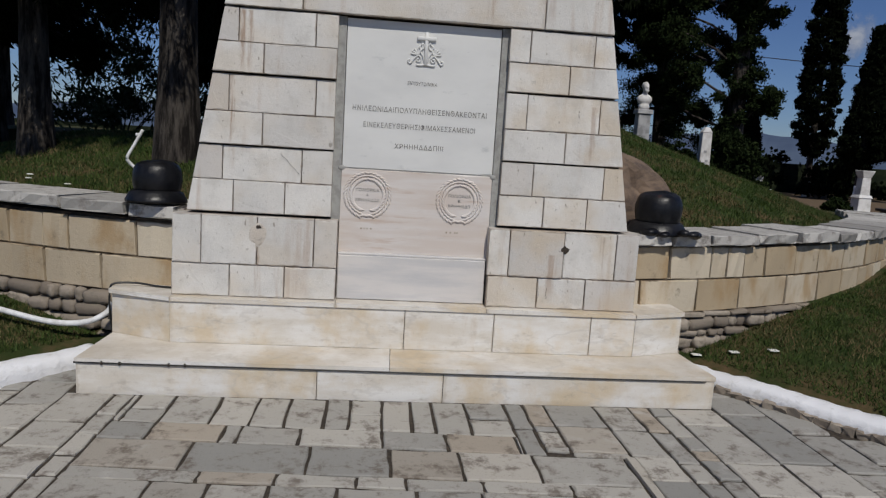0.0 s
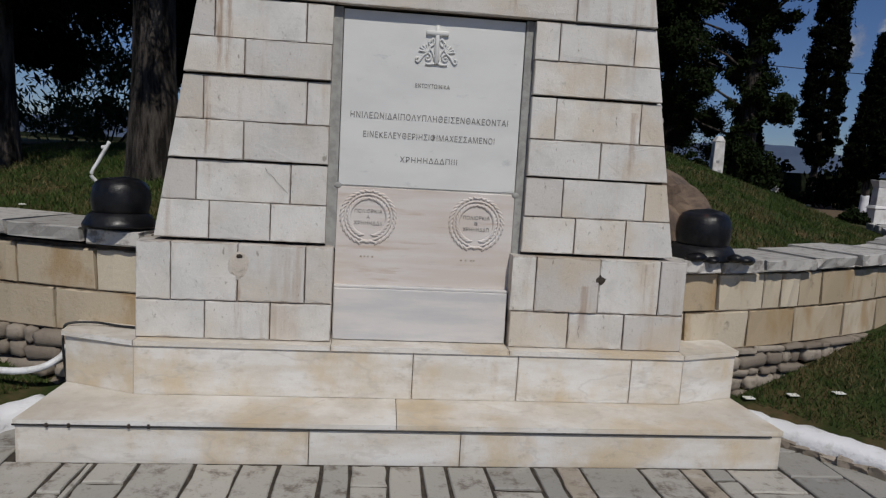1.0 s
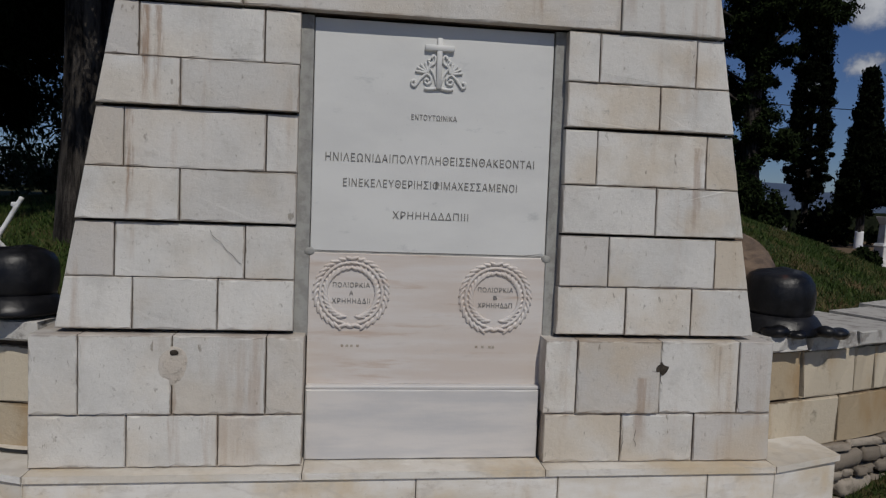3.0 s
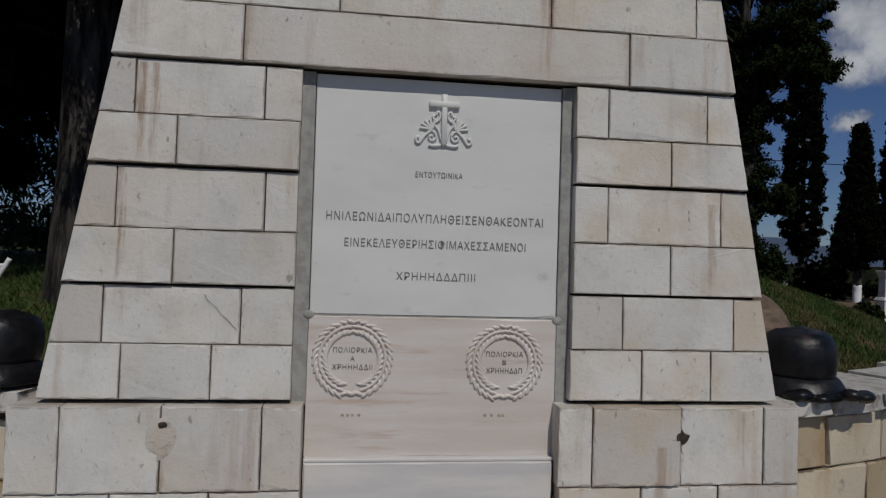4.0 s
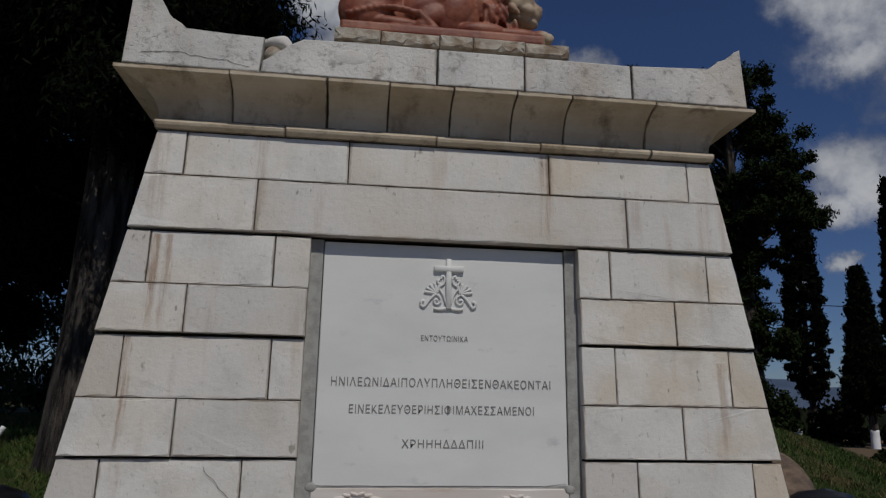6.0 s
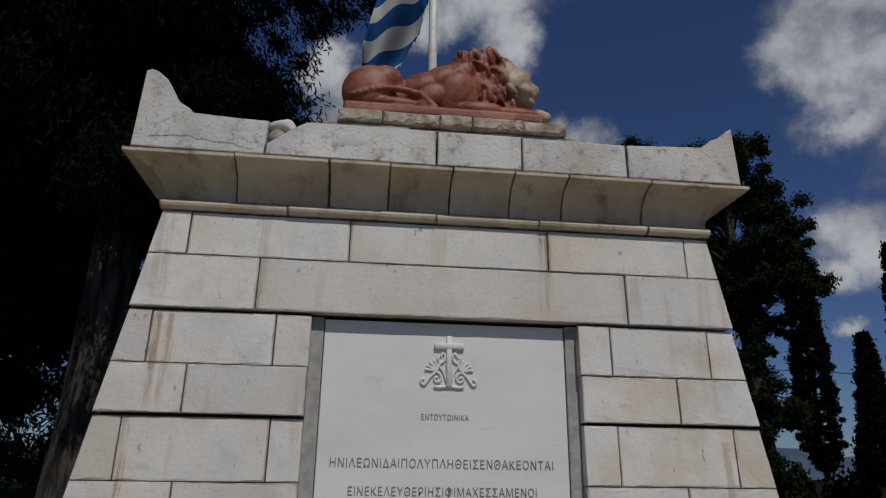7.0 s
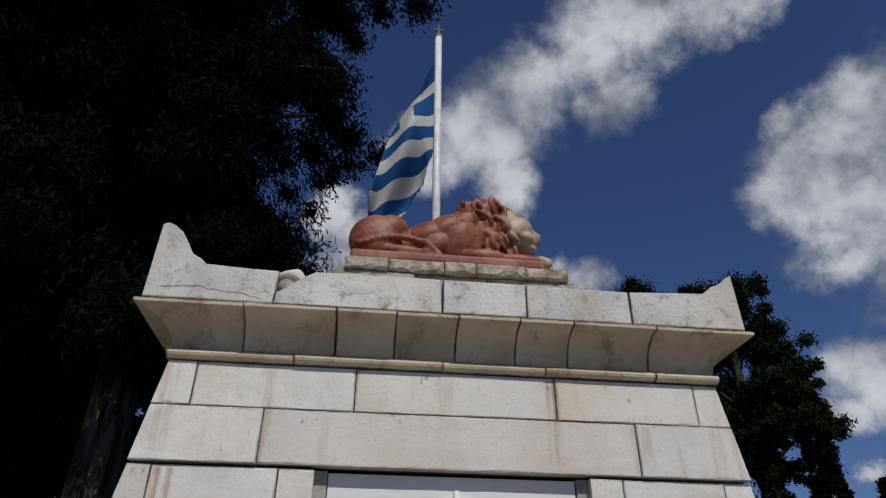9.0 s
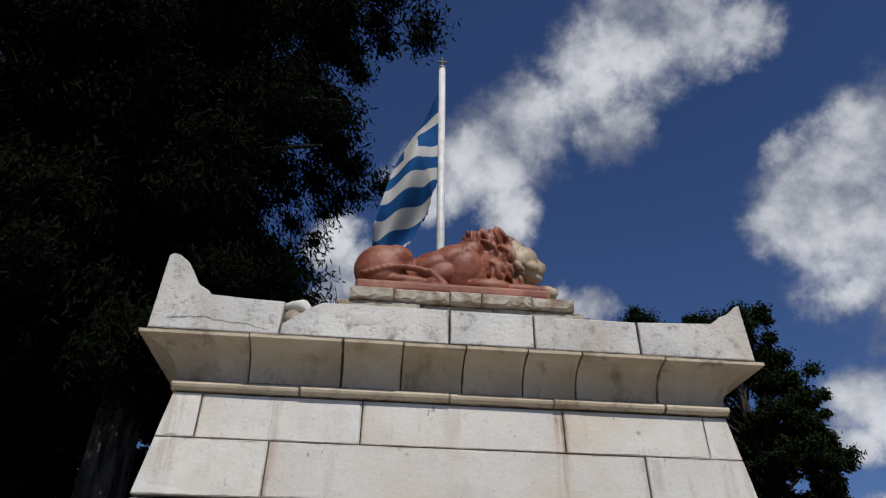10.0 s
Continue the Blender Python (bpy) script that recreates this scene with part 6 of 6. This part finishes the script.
def bust(x, y):
    ped = empty("bust_pedestal")
    tagged(ped, "tall marble pedestal carrying a bust, its shade painted in as grey", "pedestal")
    z = gz(x, y) - 0.05
    # the darker grey marble carries the shade that lies on the pedestal
    part("shaft", tapered_bm(x, y, z, 2.62, 0.30, 0.26, 0.26, 0.24), STATUE, ped)
    part("cap", tapered_bm(x, y, 2.62, 2.72, 0.34, 0.32, 0.30, 0.28), STATUE, ped)
    bm = bmesh.new()
    add_ball(bm, (x, y, 2.78), (0.12, 0.09, 0.10))
    add_ball(bm, (x, y, 2.93), (0.165, 0.10, 0.12))
    add_ball(bm, (x, y, 3.06), (0.055, 0.055, 0.08))
    add_ball(bm, (x, y - 0.02, 3.19), (0.066, 0.085, 0.105))
    add_ball(bm, (x, y + 0.02, 3.22), (0.076, 0.085, 0.085))
    add_ball(bm, (x, y - 0.115, 3.175), (0.022, 0.03, 0.03))
    add_ball(bm, (x, y - 0.09, 3.11), (0.05, 0.04, 0.045))
    ob = to_object("bust_statue", bm, TOMB, smooth=True)
    remeshed(ob, 0.016, 2)
    ob.data.materials.clear()
    ob.data.materials.append(TOMB)
    tagged(ob, "pale marble bust standing on a tall pedestal", "statue")


bust(5.33, 14.5)
bench = empty("bench")
tagged(bench, "dark low bench at the edge of the cemetery path", "bench")
bx, by = 11.9, 14.6
bz = gz(bx, by)
part("seat", box_bm(bx - 0.7, bx + 0.7, by - 0.2, by + 0.2, bz + 0.36, bz + 0.42, 0.01), IRON, bench)
for dx in (-0.55, 0.55):
    part("leg", box_bm(bx + dx - 0.04, bx + dx + 0.04, by - 0.17, by + 0.17, bz - 0.02, bz + 0.36, 0.005), IRON, bench)
wire = part("overhead_cable", tube_bm(smooth_path([(4.0, 30.0, 7.0), (14.0, 30.0, 6.55), (24.0, 30.0, 6.4), (40.0, 30.0, 6.6)], 8), 0.02, 5), CABLE, None)
tagged(wire, "thin overhead power cable crossing the sky", "cable")
for x in (4.0, 40.0):
    post = part("utility_pole", tube_bm([(x, 30, 0.2), (x, 30, 7.1)], 0.10, 10, [0.12, 0.09]), BARK, None)
    tagged(post, "wooden utility pole carrying an overhead cable", "pole")


# ---------- grass ----------
def grass(name, label, x0, x1, y0, y1, count, size, seed, keep):
    r = np.random.RandomState(seed)
    x, y = r.uniform(x0, x1, count), r.uniform(y0, y1, count)
    ok = keep(x, y)
    x, y = x[ok], y[ok]
    patch = np.sin(x * 3.1 + 2 * np.sin(y * 2.3)) * np.cos(y * 2.7 + x) + r.normal(0, 0.55, len(x))
    x, y = x[patch > -1.0], y[patch > -1.0]
    n = len(x)
    z = ground_z(x, y) - 0.004
    ang = r.uniform(0, 2 * np.pi, n)
    h = size * r.uniform(0.5, 1.5, n)
    w = size * 0.12 * r.uniform(0.7, 1.5, n)
    lx, ly = r.normal(0, 0.5, n) * h, r.normal(0, 0.5, n) * h
    a = np.stack((x - np.cos(ang) * w, y - np.sin(ang) * w, z), 1)
    b = np.stack((x + np.cos(ang) * w, y + np.sin(ang) * w, z), 1)
    c = np.stack((x + lx, y + ly, z + h), 1)
    quad = np.stack((a, b, c), 1).reshape(-1, 3)
    me = bpy.data.meshes.new(name)
    me.vertices.add(len(quad))
    me.vertices.foreach_set("co", quad.ravel())
    me.loops.add(len(quad))
    me.loops.foreach_set("vertex_index", np.arange(len(quad)))
    me.polygons.add(n)
    me.polygons.foreach_set("loop_start", np.arange(n) * 3)
    me.update(calc_edges=True)
    me.materials.append(BLADE)
    tagged(new(name, me), label, "grass", kind="stuff")


def front_lawn(x, y):
    return (curb_distance(x, y) > 0.22) & (np.hypot(x - WALL_C[0], y - WALL_C[1]) > WALL_R + 0.06)


def on_mound(x, y):
    return (np.hypot(x - WALL_C[0], y - WALL_C[1]) < WALL_R - 0.50) & ~((np.abs(x) < 1.75) & (y < 7.7))


grass("grass", "short worn lawn with dry patches", 2.2, 8.0, 2.6, 9.5, 240000, 0.034, 1, front_lawn)
grass("grass", "short worn lawn with dry patches", -5.5, -2.2, 3.0, 7.0, 120000, 0.034, 2, front_lawn)
grass("grass", "green grass over the mound", -7.5, 7.5, 5.3, 14.0, 320000, 0.042, 3, on_mound)
r = random.Random(77)
for k in range(9):
    x, y = r.uniform(-4.4, -2.5), r.uniform(5.75, 6.8)
    z = gz(x, y)
    flower = part("wild_flower", tube_bm([(x, y, z - 0.01), (x + 0.01, y, z + 0.10)], 0.003, 4), BLADE, None)
    tagged(flower, "small white wild flower in the grass", "flower", "wild flowers")
    bm = bmesh.new()
    for q in range(5):
        add_ball(bm, (x + 0.01 + 0.016 * math.cos(q * 1.257), y + 0.016 * math.sin(q * 1.257), z + 0.10), (0.012, 0.012, 0.006), (0, 0, 0), 1)
    part("petals", bm, PETAL, flower)
for x, y in ((2.62, 5.02), (2.34, 5.08), (2.9, 4.95)):
    z = gz(x, y)
    bm = box_bm(x - 0.035, x + 0.04, y - 0.03, y + 0.025, z + 0.015, z + 0.022, 0.002)
    scrap = to_object("paper_scrap", bm, PETAL)
    tagged(scrap, "crumpled white scrap of paper on the lawn", "litter")

# ---------- paving ----------
paving = empty("paving")
tagged(paving, "irregular grey stone slab paving with dark earth joints", "pavement", kind="structure")
bed = prism_bm([(-9, -6), (9, -6), (5.9, 0.02), (2.40, 4.62), (2.0, 5.0), (-2.0, 5.0), (-2.40, 4.62), (-5.9, 0.02)], -0.06, -0.012)
part("paving_bed", bed, JOINT, paving)
pr = random.Random(19)
STONES = []


def row_of(x0, x1, y0, y1, widths, split=0.0):
    x = x0
    while x < x1 - 0.05:
        w = min(pr.choice(widths) * pr.uniform(0.88, 1.12), x1 - x)
        if x1 - x - w < 0.07:
            w = x1 - x
        if pr.random() < split and y1 - y0 > 0.25:
            m = y0 + (y1 - y0) * pr.uniform(0.4, 0.7)
            STONES.append((x, x + w, y0, m))
            STONES.append((x, x + w, m, y1))
        else:
            STONES.append((x, x + w, y0, y1))
        x += w


def column_of(x0, x1, y0, y1, lengths):
    y = y1
    while y > y0 + 0.05:
        h = min(pr.choice(lengths) * pr.uniform(0.85, 1.15), y - y0)
        STONES.append((x0, x1, y - h, y))
        y -= h


# beside the step: slabs set end-on; then long courses across; columns towards both kerbs
COURSE_CUTS = [
    (3.90, 4.318, (-1.46, -1.17, -0.94, -0.74, -0.51, -0.36, -0.16, 0.02, 0.16, 0.38, 0.64), {5: 4.11, 9: 4.10}),
    (3.67, 3.90, (-1.46, -1.06, -0.97, -0.63, -0.16, 0.21, 0.62), {}),
    (3.34, 3.67, (-1.72, -1.19, -0.55, -0.12, 0.26, 0.67, 1.20), {}),
    (3.22, 3.34, (-1.72, -1.07, -0.69, -0.29, -0.04, 0.35, 0.80, 1.20), {}),
]
for low, high, cuts, splits in COURSE_CUTS:
    for a in range(len(cuts) - 1):
        rows = [low, splits[a], high] if a in splits else [low, high]
        for b in range(len(rows) - 1):
            STONES.append((cuts[a], cuts[a + 1], rows[b], rows[b + 1]))
STONES.append((-1.72, -1.46, 3.67, 3.90))
y = 3.22
for depth in (0.28, 0.24, 0.30, 0.18, 0.34, 0.28, 0.3):
    row_of(-1.72, 1.20, y - depth, y, (0.42, 0.55, 0.36, 0.50, 0.30))
    y -= depth
y_end = y
for x0, x1, y0, lengths in ((0.64, 0.77, 3.67, (0.26, 0.36)), (0.77, 0.92, 3.67, (0.07, 0.22, 0.26)), (0.92, 1.26, 3.67, (0.30, 0.36)), (1.26, 1.50, y_end, (0.18, 0.34, 0.30)),
                            (1.50, 1.64, y_end, (0.22, 0.34, 0.28)), (1.64, 1.78, y_end, (0.22, 0.13, 0.18)), (1.78, 2.12, y_end, (0.22, 0.40, 0.34)),
                            (-1.68, -1.46, 3.90, (0.24, 0.20)), (-1.84, -1.72, y_end, (0.30, 0.22, 0.16)), (-2.14, -1.84, y_end, (0.36, 0.5, 0.3))):
    column_of(x0, x1, y0, 4.318, lengths)
STONES.append((-1.72, -1.68, 3.90, 4.318))
STONES.append((0.62, 0.64, 3.67, 3.90))
STONES.append((1.20, 1.26, y_end, 3.67))
for sign in (1, -1):
    x = 2.12 if sign > 0 else -2.14
    while abs(x) < 5.0:
        w = pr.choice((0.30, 0.36, 0.15, 0.27, 0.33)) * pr.uniform(0.9, 1.1)
        a, b = (x, x + w) if sign > 0 else (x - w, x)
        column_of(a, b, y_end, 5.0, (0.36, 0.5, 0.22, 0.42, 0.16, 0.3))
        x += w * sign
yy = y_end
while yy > -5.5:
    depth = pr.choice((0.3, 0.24, 0.34))
    row_of(-6.5, 6.5, yy - depth, yy, (0.42, 0.55, 0.36, 0.50, 0.30))
    yy -= depth


def skewed(x, y):
    """The courses run a little askew to the step."""
    return y - 0.05 * (x + 1.45) * min(1.0, max(0.0, (4.318 - y) / 0.42))


def paver_mesh(x0, x1, y0, y1):
    g = 0.0090
    z = pr.uniform(-0.003, 0.004)
    tilt = (pr.uniform(-0.004, 0.004), pr.uniform(-0.004, 0.004))
    cx, cy = (x0 + x1) / 2, (y0 + y1) / 2
    base = [(x0 + g, y0 + g), (x1 - g, y0 + g), (x1 - g, y1 - g), (x0 + g, y1 - g)]
    pts = []
    for k in range(4):
        p, q = base[k], base[(k + 1) % 4]
        for s in (0.0, 0.35, 0.7):
            pts.append((p[0] + (q[0] - p[0]) * s + pr.uniform(-0.006, 0.005), p[1] + (q[1] - p[1]) * s + pr.uniform(-0.006, 0.005)))
    pts = [(px, skewed(px, py)) for px, py in pts]
    cy = skewed(cx, cy)
    n = len(pts)
    low = [(px, py, -0.014) for px, py in pts]
    mid = [(px, py, z - 0.006) for px, py in pts]
    top = []
    for px, py in pts:
        f = 0.006
        dx, dy = cx - px, cy - py
        d = math.hypot(dx, dy)
        top.append((px + dx / d * f * 1.4, py + dy / d * f * 1.4, z + tilt[0] * (px - cx) * 4 + tilt[1] * (py - cy) * 4))
    verts = low + mid + top
    faces = [tuple(range(2 * n, 3 * n))]
    for ring in (0, n):
        for k in range(n):
            faces.append((ring + k, ring + (k + 1) % n, ring + n + (k + 1) % n, ring + n + k))
    return verts, faces


rest_v, rest_f = [], []
made = 0
for x0, x1, y0, y1 in sorted(STONES, key=lambda s: -s[3] + 0.15 * abs(s[0])):
    if float(curb_distance((x0 + x1) / 2, (y0 + y1) / 2)) > 0.05 or (max(abs(x0), abs(x1)) < 2.11 and y1 > 4.33):
        continue
    verts, faces = paver_mesh(x0, x1, y0, y1)
    if made < 290:
        raw("paver", verts, faces, PAVER, paving)
        made += 1
    else:
        o = len(rest_v)
        rest_v += verts
        rest_f += [tuple(i + o for i in f) for f in faces]
far_pavers = raw("pavers_beyond", rest_v, rest_f, PAVER, paving)
far_pavers["kind"] = "stuff"
